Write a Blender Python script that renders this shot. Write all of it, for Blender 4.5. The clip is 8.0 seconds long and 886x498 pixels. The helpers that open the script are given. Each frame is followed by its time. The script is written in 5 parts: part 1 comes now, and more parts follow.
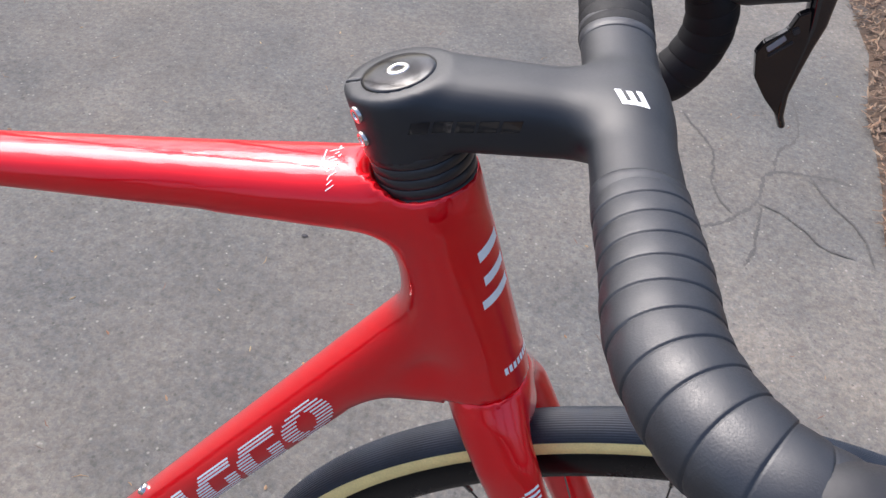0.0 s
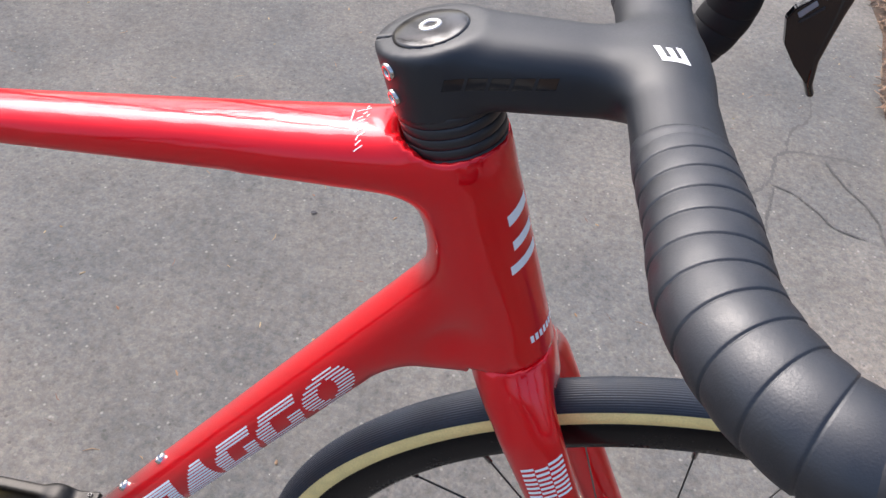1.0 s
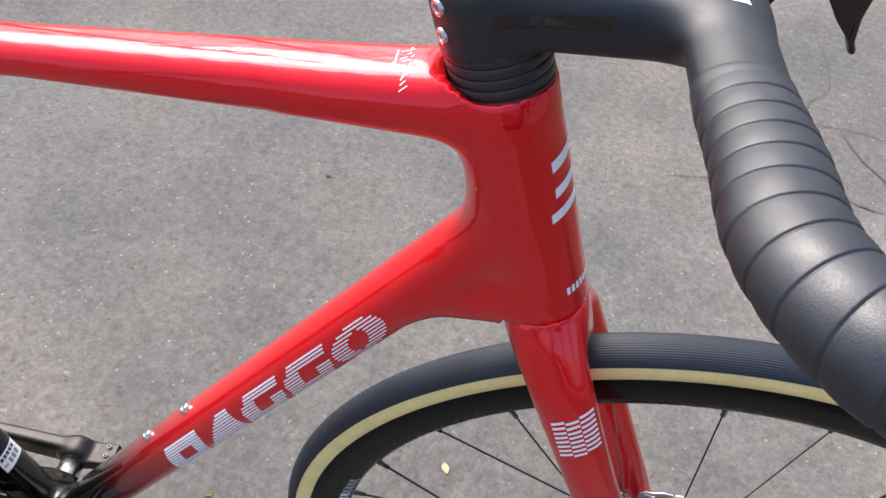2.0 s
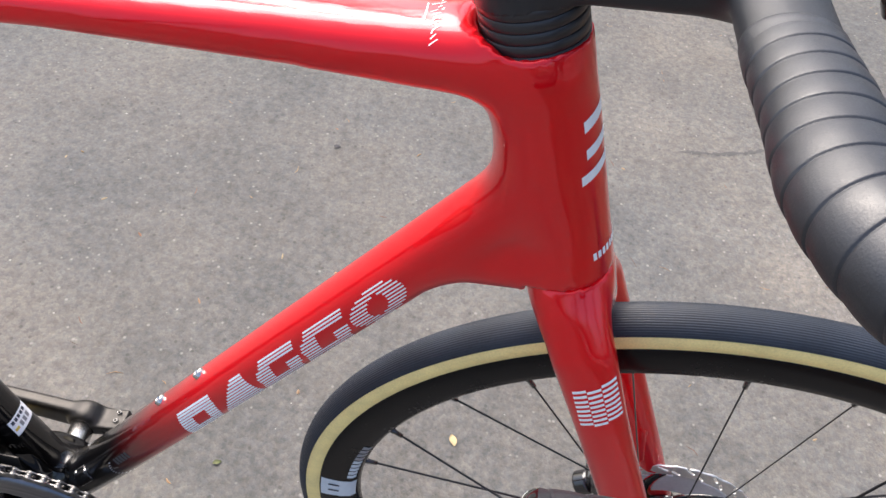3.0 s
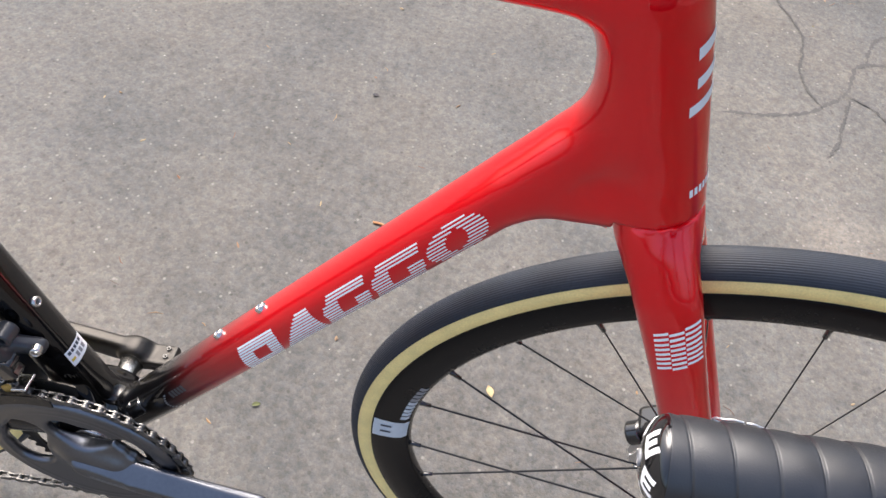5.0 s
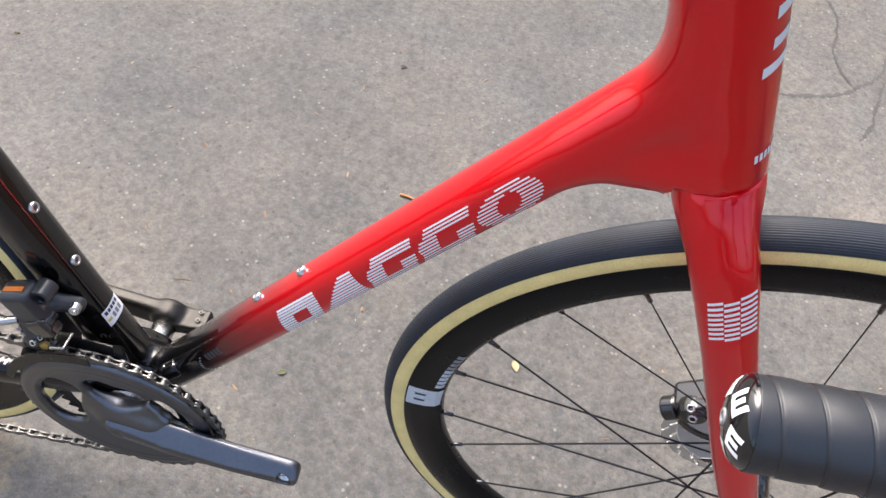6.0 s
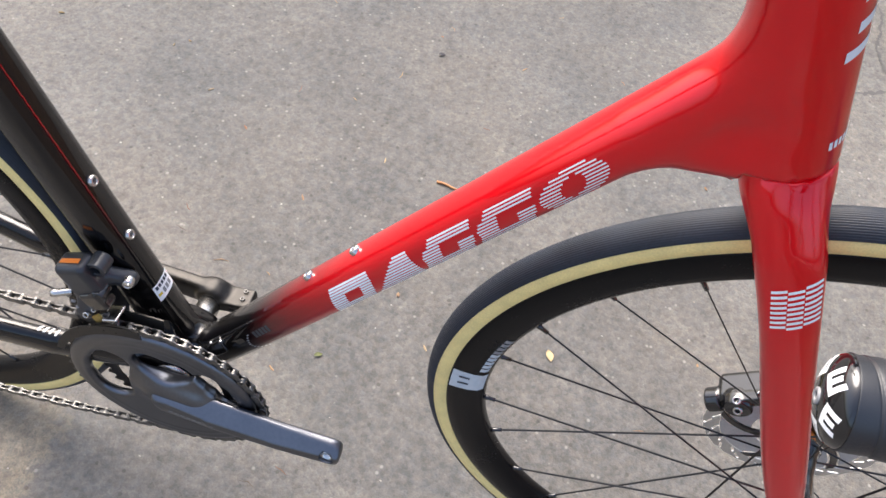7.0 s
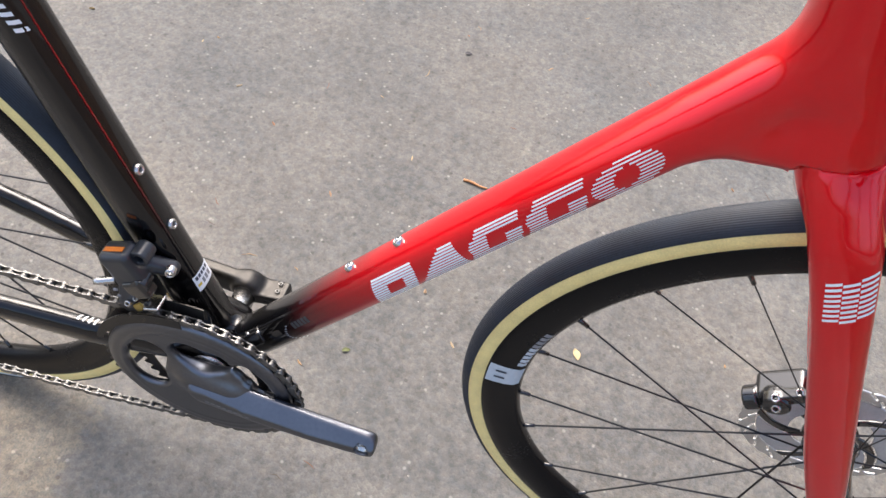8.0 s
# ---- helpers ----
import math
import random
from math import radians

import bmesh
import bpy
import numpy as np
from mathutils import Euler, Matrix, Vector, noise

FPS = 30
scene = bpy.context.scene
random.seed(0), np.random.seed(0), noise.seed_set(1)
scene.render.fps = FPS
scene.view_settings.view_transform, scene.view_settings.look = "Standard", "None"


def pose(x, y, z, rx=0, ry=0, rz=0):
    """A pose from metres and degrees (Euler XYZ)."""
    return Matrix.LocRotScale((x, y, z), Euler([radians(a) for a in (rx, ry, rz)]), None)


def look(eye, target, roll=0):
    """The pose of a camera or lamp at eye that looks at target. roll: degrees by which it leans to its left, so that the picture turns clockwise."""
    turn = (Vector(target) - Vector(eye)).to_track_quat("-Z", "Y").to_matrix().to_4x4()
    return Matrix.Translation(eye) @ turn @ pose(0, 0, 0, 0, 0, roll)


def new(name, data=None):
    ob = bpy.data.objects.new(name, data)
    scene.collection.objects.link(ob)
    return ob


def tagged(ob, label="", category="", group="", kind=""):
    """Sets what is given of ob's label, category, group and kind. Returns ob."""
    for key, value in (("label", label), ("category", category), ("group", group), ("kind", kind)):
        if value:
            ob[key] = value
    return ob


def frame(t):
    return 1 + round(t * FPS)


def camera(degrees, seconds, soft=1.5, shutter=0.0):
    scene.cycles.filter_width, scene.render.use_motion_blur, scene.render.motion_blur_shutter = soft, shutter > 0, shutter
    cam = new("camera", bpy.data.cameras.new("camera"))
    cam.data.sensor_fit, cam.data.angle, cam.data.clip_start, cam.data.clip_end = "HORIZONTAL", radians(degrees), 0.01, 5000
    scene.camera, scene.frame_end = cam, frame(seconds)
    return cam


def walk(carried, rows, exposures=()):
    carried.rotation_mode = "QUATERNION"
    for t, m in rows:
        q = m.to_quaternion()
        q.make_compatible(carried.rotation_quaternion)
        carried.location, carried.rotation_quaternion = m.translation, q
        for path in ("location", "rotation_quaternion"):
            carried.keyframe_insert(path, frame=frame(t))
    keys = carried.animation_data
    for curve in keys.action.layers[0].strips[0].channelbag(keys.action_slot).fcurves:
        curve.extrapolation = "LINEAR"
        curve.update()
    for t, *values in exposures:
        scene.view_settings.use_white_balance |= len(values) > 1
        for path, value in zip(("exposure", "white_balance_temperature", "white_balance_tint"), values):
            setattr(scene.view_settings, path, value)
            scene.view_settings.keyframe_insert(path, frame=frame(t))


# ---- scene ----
cam = camera(58.74, 8.0)
PATH = [
    (0, (0.2174, -0.2597, 1.0894), (0.1965, 1.1631, -0.3160), 7.32),
    (0.5, (0.2115, -0.2606, 1.0838), (0.1911, 1.1526, -0.3313), 7.41),
    (1, (0.2061, -0.2631, 1.0767), (0.1830, 1.1280, -0.3601), 7.61),
    (1.5, (0.1979, -0.2666, 1.0698), (0.1721, 1.0977, -0.3924), 8.05),
    (2, (0.1898, -0.2715, 1.0624), (0.1675, 1.0680, -0.4227), 8.68),
    (3.5, (0.1732, -0.2735, 1.0445), (0.1551, 1.0040, -0.4942), 9.94),
    (4, (0.1637, -0.2799, 1.0412), (0.1468, 0.9811, -0.5110), 10.27),
    (4.5, (0.1530, -0.2826, 1.0340), (0.1253, 0.9581, -0.5344), 10.47),
    (6, (0.1213, -0.2938, 1.0127), (0.0676, 0.8762, -0.6084), 11.40),
    (6.5, (0.1095, -0.2997, 1.0079), (0.0352, 0.8568, -0.6221), 11.35),
    (7, (0.0984, -0.3063, 1.0067), (0.0009, 0.8374, -0.6311), 11.13),
    (7.5, (0.0851, -0.3147, 1.0052), (-0.0268, 0.8226, -0.6361), 10.98),
    (8, (0.0764, -0.3203, 1.0004), (-0.0490, 0.8228, -0.6360), 10.69),
]
walk(cam, [(t, look(eye, target, roll)) for t, eye, target, roll in PATH], [(0, 1.22, 6150, 12), (2, 1.42, 6300, 11), (4.5, 1.53, 6550, 10), (8, 1.66, 6550, 10)])

# ---------------------------------------------------------------- light
world = bpy.data.worlds.new("overcast_sky")
scene.world = world
world.use_nodes = True
wn, wl = world.node_tree.nodes, world.node_tree.links
sky = wn.new("ShaderNodeTexSky")
sky.sky_type, sky.sun_disc = "NISHITA", False
sky.sun_elevation, sky.sun_rotation = radians(51), radians(-35)
sky.air_density, sky.dust_density, sky.ozone_density = 0.9, 6.0, 1.0
wn["Background"].inputs["Strength"].default_value = 0.15
wl.new(sky.outputs["Color"], wn["Background"].inputs["Color"])

sun_data = bpy.data.lights.new("sun", "SUN")
sun_data.energy, sun_data.angle, sun_data.color = 1.3, radians(46), (1.0, 0.99, 0.985)
sun = new("sun", sun_data)
sun.matrix_world = look((-0.46, 0.66, 6), (0, 0, 5))

# ---------------------------------------------------------------- materials


def material(name, base=(0.5, 0.5, 0.5), rough=0.5, metal=0.0, coat=0.0, grain=0.0, size=200.0, bump=0.0, spec=0.5):
    """A surface with fine variation of colour, gloss and relief; size: cells of the grain per metre."""
    m = bpy.data.materials.new(name)
    m.use_nodes = True
    n, l = m.node_tree.nodes, m.node_tree.links
    b = n["Principled BSDF"]
    b.inputs["Roughness"].default_value, b.inputs["Metallic"].default_value = rough, metal
    b.inputs["Coat Weight"].default_value, b.inputs["Coat Roughness"].default_value = coat, 0.04
    b.inputs["Specular IOR Level"].default_value = spec
    b.inputs["Base Color"].default_value = (*base, 1)
    if grain or bump:
        co = n.new("ShaderNodeTexCoord")
        fine, broad = n.new("ShaderNodeTexNoise"), n.new("ShaderNodeTexNoise")
        fine.inputs["Scale"].default_value, broad.inputs["Scale"].default_value = size, size / 14
        fine.inputs["Detail"].default_value = broad.inputs["Detail"].default_value = 3
        add = n.new("ShaderNodeMath")
        add.operation = "ADD"
        ramp = n.new("ShaderNodeMapRange")
        ramp.inputs["From Min"].default_value, ramp.inputs["From Max"].default_value = 0.7, 1.3
        ramp.inputs["To Min"].default_value, ramp.inputs["To Max"].default_value = 1 - grain, 1 + grain
        mul = n.new("ShaderNodeVectorMath")
        mul.operation = "SCALE"
        mul.inputs[0].default_value = base
        for tex in (fine, broad):
            l.new(co.outputs["Object"], tex.inputs["Vector"])
        l.new(fine.outputs["Fac"], add.inputs[0])
        l.new(broad.outputs["Fac"], add.inputs[1])
        l.new(add.outputs[0], ramp.inputs["Value"])
        l.new(ramp.outputs[0], mul.inputs["Scale"])
        l.new(mul.outputs[0], b.inputs["Base Color"])
        gloss = n.new("ShaderNodeMath")
        gloss.operation = "MULTIPLY"
        gloss.inputs[1].default_value = rough
        l.new(ramp.outputs[0], gloss.inputs[0])
        l.new(gloss.outputs[0], b.inputs["Roughness"])
        if bump:
            bp = n.new("ShaderNodeBump")
            bp.inputs["Strength"].default_value, bp.inputs["Distance"].default_value = 0.5, bump
            l.new(fine.outputs["Fac"], bp.inputs["Height"])
            l.new(bp.outputs["Normal"], b.inputs["Normal"])
    return m


def satin(m, rough, ior):
    """Spreads the gloss of a surface's coat."""
    b = m.node_tree.nodes["Principled BSDF"]
    b.inputs["Coat Roughness"].default_value, b.inputs["Coat IOR"].default_value = rough, ior


RED, DARK = (0.80, 0.0025, 0.010), (0.0045, 0.0040, 0.0045)


def paint(name, fade):
    """Candy red lacquer with metal flake. fade: fades into black towards the bottom bracket and the seat tube."""
    m = material(name, RED, 0.35, 0.6, 1.0, spec=0.04)
    n, l = m.node_tree.nodes, m.node_tree.links
    b = n["Principled BSDF"]
    b.inputs["Coat Roughness"].default_value, b.inputs["Coat IOR"].default_value = 0.02, 1.5
    co = n.new("ShaderNodeTexCoord")
    flake = n.new("ShaderNodeTexVoronoi")
    flake.inputs["Scale"].default_value = 2600
    l.new(co.outputs["Object"], flake.inputs["Vector"])
    fr = n.new("ShaderNodeMapRange")
    fr.inputs["To Min"].default_value, fr.inputs["To Max"].default_value = 0.3, 0.42
    l.new(flake.outputs["Color"], fr.inputs["Value"])
    l.new(fr.outputs[0], b.inputs["Roughness"])
    if fade:
        sep = n.new("ShaderNodeSeparateXYZ")
        l.new(co.outputs["Object"], sep.inputs[0])
        noise_tex = n.new("ShaderNodeTexNoise")
        noise_tex.inputs["Scale"].default_value = 900
        l.new(co.outputs["Object"], noise_tex.inputs["Vector"])
        spray = n.new("ShaderNodeMath")
        spray.operation = "MULTIPLY_ADD"
        spray.inputs[1].default_value, spray.inputs[2].default_value = 0.016, -0.008
        l.new(noise_tex.outputs["Fac"], spray.inputs[0])
        along = n.new("ShaderNodeMath")
        l.new(sep.outputs["X"], along.inputs[0])
        l.new(spray.outputs[0], along.inputs[1])
        low = n.new("ShaderNodeMapRange")
        low.interpolation_type = "SMOOTHSTEP"
        low.inputs["From Min"].default_value, low.inputs["From Max"].default_value = -0.092, 0.028
        l.new(along.outputs[0], low.inputs["Value"])
        far = n.new("ShaderNodeMapRange")
        far.interpolation_type = "SMOOTHSTEP"
        far.inputs["From Min"].default_value, far.inputs["From Max"].default_value = -0.27, -0.16
        l.new(along.outputs[0], far.inputs["Value"])
        high = n.new("ShaderNodeMapRange")
        high.interpolation_type = "SMOOTHSTEP"
        high.inputs["From Min"].default_value, high.inputs["From Max"].default_value = 0.68, 0.74
        l.new(sep.outputs["Z"], high.inputs["Value"])
        mix = n.new("ShaderNodeMix")
        l.new(high.outputs[0], mix.inputs["Factor"])
        l.new(low.outputs[0], mix.inputs["A"])
        l.new(far.outputs[0], mix.inputs["B"])
        col = n.new("ShaderNodeMix")
        col.data_type = "RGBA"
        l.new(mix.outputs["Result"], col.inputs["Factor"])
        col.inputs["A"].default_value, col.inputs["B"].default_value = (*DARK, 1), (*RED, 1)
        l.new(col.outputs["Result"], b.inputs["Base Color"])
    return m


FRAME_PAINT = paint("red_fade_lacquer", True)
FORK_PAINT = paint("red_lacquer", False)
MATT_BLACK = material("matt_black_alloy", (0.010, 0.012, 0.0155), 0.50, 0.0, 0.0, 0.10, 900, 0.00002, spec=0.6)
TAPE = material("black_bar_tape", (0.009, 0.011, 0.0155), 0.50, 0.0, 0.12, 0.22, 1400, 0.00014, spec=0.7)
satin(TAPE, 0.30, 1.5)
# the same tape, darkened and dulled to stand for shade on the far bar
SHADED_TAPE = material("shaded_bar_tape", (0.008, 0.008, 0.009), 0.62, 0, 0, 0.2, 1400, 0.0001, spec=0.25)
RUBBER = material("black_rubber", (0.018, 0.018, 0.02), 0.55, 0, 0, 0.2, 1200, 0.00004)
TREAD = material("slate_tread_rubber", (0.020, 0.026, 0.037), 0.52, 0, 0, 0.3, 500, 0.00006, spec=0.35)
TAN = material("tan_sidewall", (0.92, 0.72, 0.29), 0.5, 0, 0, 0.12, 700, 0.00003)
CARBON = material("black_carbon_rim", (0.004, 0.004, 0.0045), 0.24, 0, 0, 0.2, 300, spec=0.15)
SPOKE = material("black_spoke", (0.012, 0.012, 0.013), 0.3, 0.4)
GLOSS_BLACK = material("gloss_black", (0.006, 0.006, 0.007), 0.12, 0, 0.6)
STEEL = material("polished_steel", (0.62, 0.6, 0.57), 0.25, 1.0, 0, 0.1, 500)
CHAIN_STEEL = material("chain_steel", (0.20, 0.195, 0.185), 0.40, 1.0, 0, 0.3, 900)
CRANK = material("dark_anodised_alloy", (0.15, 0.157, 0.175), 0.32, 1.0, 0.0, 0.08, 300)
RING = material("black_anodised_ring", (0.03, 0.028, 0.026), 0.38, 0.7, 0, 0.3, 200)
WHITE = material("white_decal", (0.92, 0.92, 0.92), 0.4, 0, 0.0, 0.04, 300)
ORANGE = material("orange_mark", (0.75, 0.2, 0.02), 0.4)
GREY_MARK = material("grey_mark", (0.25, 0.25, 0.26), 0.4)
MECH = material("dark_grey_plastic", (0.022, 0.024, 0.028), 0.36, 0.0, 0.2, 0.1, 400)


def asphalt():
    m = material("worn_asphalt", (0.2, 0.19, 0.18), 0.85)
    n, l = m.node_tree.nodes, m.node_tree.links
    b = n["Principled BSDF"]
    co = n.new("ShaderNodeTexCoord")

    def tex(kind, scale, **more):
        t = n.new(kind)
        t.inputs["Scale"].default_value = scale
        for key, value in more.items():
            t.inputs[key].default_value = value
        l.new(co.outputs["Object"], t.inputs["Vector"])
        return t

    def ranged(out, a0, a1, b0, b1):
        r = n.new("ShaderNodeMapRange")
        for key, value in zip(("From Min", "From Max", "To Min", "To Max"), (a0, a1, b0, b1)):
            r.inputs[key].default_value = value
        l.new(out, r.inputs["Value"])
        return r.outputs[0]

    def mathed(kind, x, y):
        q = n.new("ShaderNodeMath")
        q.operation = kind
        for i, v in enumerate((x, y)):
            if isinstance(v, float):
                q.inputs[i].default_value = v
            else:
                l.new(v, q.inputs[i])
        return q.outputs[0]

    def mixed(fac, x, y, how="MIX"):
        q = n.new("ShaderNodeMix")
        q.data_type, q.blend_type = "RGBA", how
        for key, v in (("Factor", fac), ("A", x), ("B", y)):
            if isinstance(v, float):
                q.inputs[key].default_value = v
            elif isinstance(v, tuple):
                q.inputs[key].default_value = (*v, 1)
            else:
                l.new(v, q.inputs[key])
        return q.outputs["Result"]

    stones = tex("ShaderNodeTexVoronoi", 210, Randomness=1.0)
    specks = tex("ShaderNodeTexVoronoi", 105, Randomness=1.0)
    grit = tex("ShaderNodeTexNoise", 420, Detail=3.0)
    blotch = tex("ShaderNodeTexNoise", 55, Detail=3.0, Roughness=0.6)
    patch = tex("ShaderNodeTexNoise", 7, Detail=5.0, Roughness=0.6)
    wide = tex("ShaderNodeTexNoise", 1.1, Detail=4.0, Roughness=0.55)
    warm = tex("ShaderNodeTexNoise", 2.3, Detail=5.0, Roughness=0.65)
    mottle = tex("ShaderNodeTexNoise", 90, Detail=4.0, Roughness=0.7)
    split = n.new("ShaderNodeSeparateColor")
    l.new(stones.outputs["Color"], split.inputs[0])
    split2 = n.new("ShaderNodeSeparateColor")
    l.new(specks.outputs["Color"], split2.inputs[0])
    tone = mathed("MULTIPLY", ranged(split.outputs["Red"], 0.0, 1.0, 0.86, 1.16), ranged(grit.outputs["Fac"], 0.3, 0.7, 0.90, 1.10))
    tone = mathed("MULTIPLY", tone, ranged(blotch.outputs["Fac"], 0.3, 0.7, 0.80, 1.20))
    tone = mathed("MULTIPLY", tone, ranged(patch.outputs["Fac"], 0.3, 0.7, 0.86, 1.14))
    tone = mathed("MULTIPLY", tone, ranged(wide.outputs["Fac"], 0.3, 0.7, 0.84, 1.18))
    hue = mixed(ranged(mathed("ADD", warm.outputs["Fac"], mottle.outputs["Fac"]), 0.78, 1.26, 0.0, 1.0), (0.079, 0.0805, 0.080), (0.127, 0.113, 0.096))
    grey = n.new("ShaderNodeVectorMath")
    grey.operation = "SCALE"
    l.new(hue, grey.inputs[0])
    l.new(tone, grey.inputs["Scale"])
    pale = mathed("MULTIPLY", ranged(split2.outputs["Green"], 0.945, 0.955, 0.0, 1.0), ranged(specks.outputs["Distance"], 0.16, 0.34, 0.36, 0.0))
    lit = mixed(pale, grey.outputs[0], (0.36, 0.34, 0.31))
    pits = mathed("MULTIPLY", ranged(split2.outputs["Blue"], 0.97, 0.98, 0.0, 1.0), ranged(specks.outputs["Distance"], 0.2, 0.36, 0.6, 0.0))
    pitted = mixed(pits, lit, (0.04, 0.038, 0.035))
    # paler paving ahead of the bicycle, and a paler, warmer patch beside its rear wheel, both with ragged edges
    place = n.new("ShaderNodeSeparateXYZ")
    l.new(co.outputs["Object"], place.inputs[0])
    ragged = mathed("MULTIPLY", mathed("ADD", patch.outputs["Fac"], -0.5), 0.35)
    ahead = ranged(mathed("ADD", place.outputs["X"], ragged), 0.38, 0.72, 0.0, 1.0)
    paler = mixed(mathed("MULTIPLY", ahead, 0.75), pitted, mixed(1.0, pitted, (1.22, 1.20, 1.17), "MULTIPLY"))
    edge = mathed("MULTIPLY", mathed("ADD", mathed("ADD", patch.outputs["Fac"], blotch.outputs["Fac"]), -1.0), 0.10)
    warm_patch = mathed("MULTIPLY", ranged(mathed("ADD", place.outputs["X"], edge), -0.372, -0.346, 1.0, 0.0), ranged(mathed("ADD", place.outputs["Y"], edge), -0.02, 0.03, 1.0, 0.0))
    warm_patch = mathed("MULTIPLY", warm_patch, mathed("MULTIPLY", ranged(mathed("ADD", place.outputs["X"], edge), -0.66, -0.58, 0.0, 1.0), ranged(mathed("ADD", place.outputs["Y"], edge), -0.34, -0.27, 0.0, 1.0)))
    warm_patch = mathed("MULTIPLY", warm_patch, ranged(grit.outputs["Fac"], 0.3, 0.7, 0.55, 0.9))
    l.new(mixed(warm_patch, paler, mixed(1.0, paler, (1.95, 1.75, 1.42), "MULTIPLY")), b.inputs["Base Color"])
    bp = n.new("ShaderNodeBump")
    bp.inputs["Strength"].default_value, bp.inputs["Distance"].default_value = 0.6, 0.0012
    l.new(mathed("ADD", grit.outputs["Fac"], mathed("MULTIPLY", stones.outputs["Distance"], -0.8)), bp.inputs["Height"])
    l.new(bp.outputs["Normal"], b.inputs["Normal"])
    return m


ASPHALT = asphalt()

# ---------------------------------------------------------------- mesh tools


def mesh_of(name, verts, faces, mat, smooth=True, outward=False):
    me = bpy.data.meshes.new(name)
    me.from_pydata([tuple(map(float, v)) for v in verts], [], [tuple(map(int, f)) for f in faces])
    me.materials.append(mat)
    if outward:
        bm = bmesh.new()
        bm.from_mesh(me)
        bmesh.ops.recalc_face_normals(bm, faces=bm.faces)
        bm.to_mesh(me)
        bm.free()
    if smooth:
        me.polygons.foreach_set("use_smooth", [True] * len(me.polygons))
    me.update()
    return me


def part(name, me, parent, label="", m=None):
    """Links a mesh as one object under a thing or a part."""
    ob = new(name, me)
    ob.parent = parent
    if m is not None:
        ob.matrix_local = m
    if label:
        tagged(ob, label)
    return ob


def clip01(v):
    return np.minimum(np.maximum(v, 0), 1)


def smin(a, b, k):
    h = np.maximum(k - np.abs(a - b), 0) / k
    return np.minimum(a, b) - h * h * k / 4


def smax(a, b, k):
    return -smin(-a, -b, k)


def limb(p, a, b, ra, rb, power=2.0):
    """A straight limb from a to b, of radii (in the bike's plane, across it) at either end."""
    a, b = np.array(a, float), np.array(b, float)
    d = b - a
    t = clip01((p - a) @ d / (d @ d))
    q = p - a - t[:, None] * d
    u = ra[0] + (rb[0] - ra[0]) * t
    v = ra[1] + (rb[1] - ra[1]) * t
    in_plane = np.hypot(q[:, 0], q[:, 2]) / u
    across = np.abs(q[:, 1]) / v
    if power == 2.0:
        r = np.hypot(in_plane, across)
    else:
        r = (in_plane**power + across**power + 1e-12) ** (1 / power)
    return (r - 1) * np.minimum(u, v)


def chain_of(p, points, radii, power=2.0):
    return np.minimum.reduce([limb(p, a, b, ra, rb, power) for a, b, ra, rb in zip(points, points[1:], radii, radii[1:])])


def rod(p, a, b, r, edge=0.0):
    """A cylinder with flat ends and rounded edges."""
    a, b = np.array(a, float), np.array(b, float)
    d = b - a
    L = np.sqrt(d @ d)
    s = (p - a) @ (d / L)
    q = p - a - s[:, None] * (d / L)
    out = np.stack([np.sqrt((q * q).sum(1)) - r + edge, np.abs(s - L / 2) - L / 2 + edge], 1)
    return np.minimum(out.max(1), 0) + np.sqrt((np.maximum(out, 0) ** 2).sum(1)) - edge


def block(p, centre, half, turn=(0, 0, 0), edge=0.002):
    q = (p - np.array(centre)) @ np.array(Euler([radians(v) for v in turn]).to_matrix())
    o = np.abs(q) - np.array(half) + edge
    return np.minimum(o.max(1), 0) + np.sqrt((np.maximum(o, 0) ** 2).sum(1)) - edge


def plane(p, point, normal):
    return (p - np.array(point)) @ (np.array(normal) / np.linalg.norm(normal))


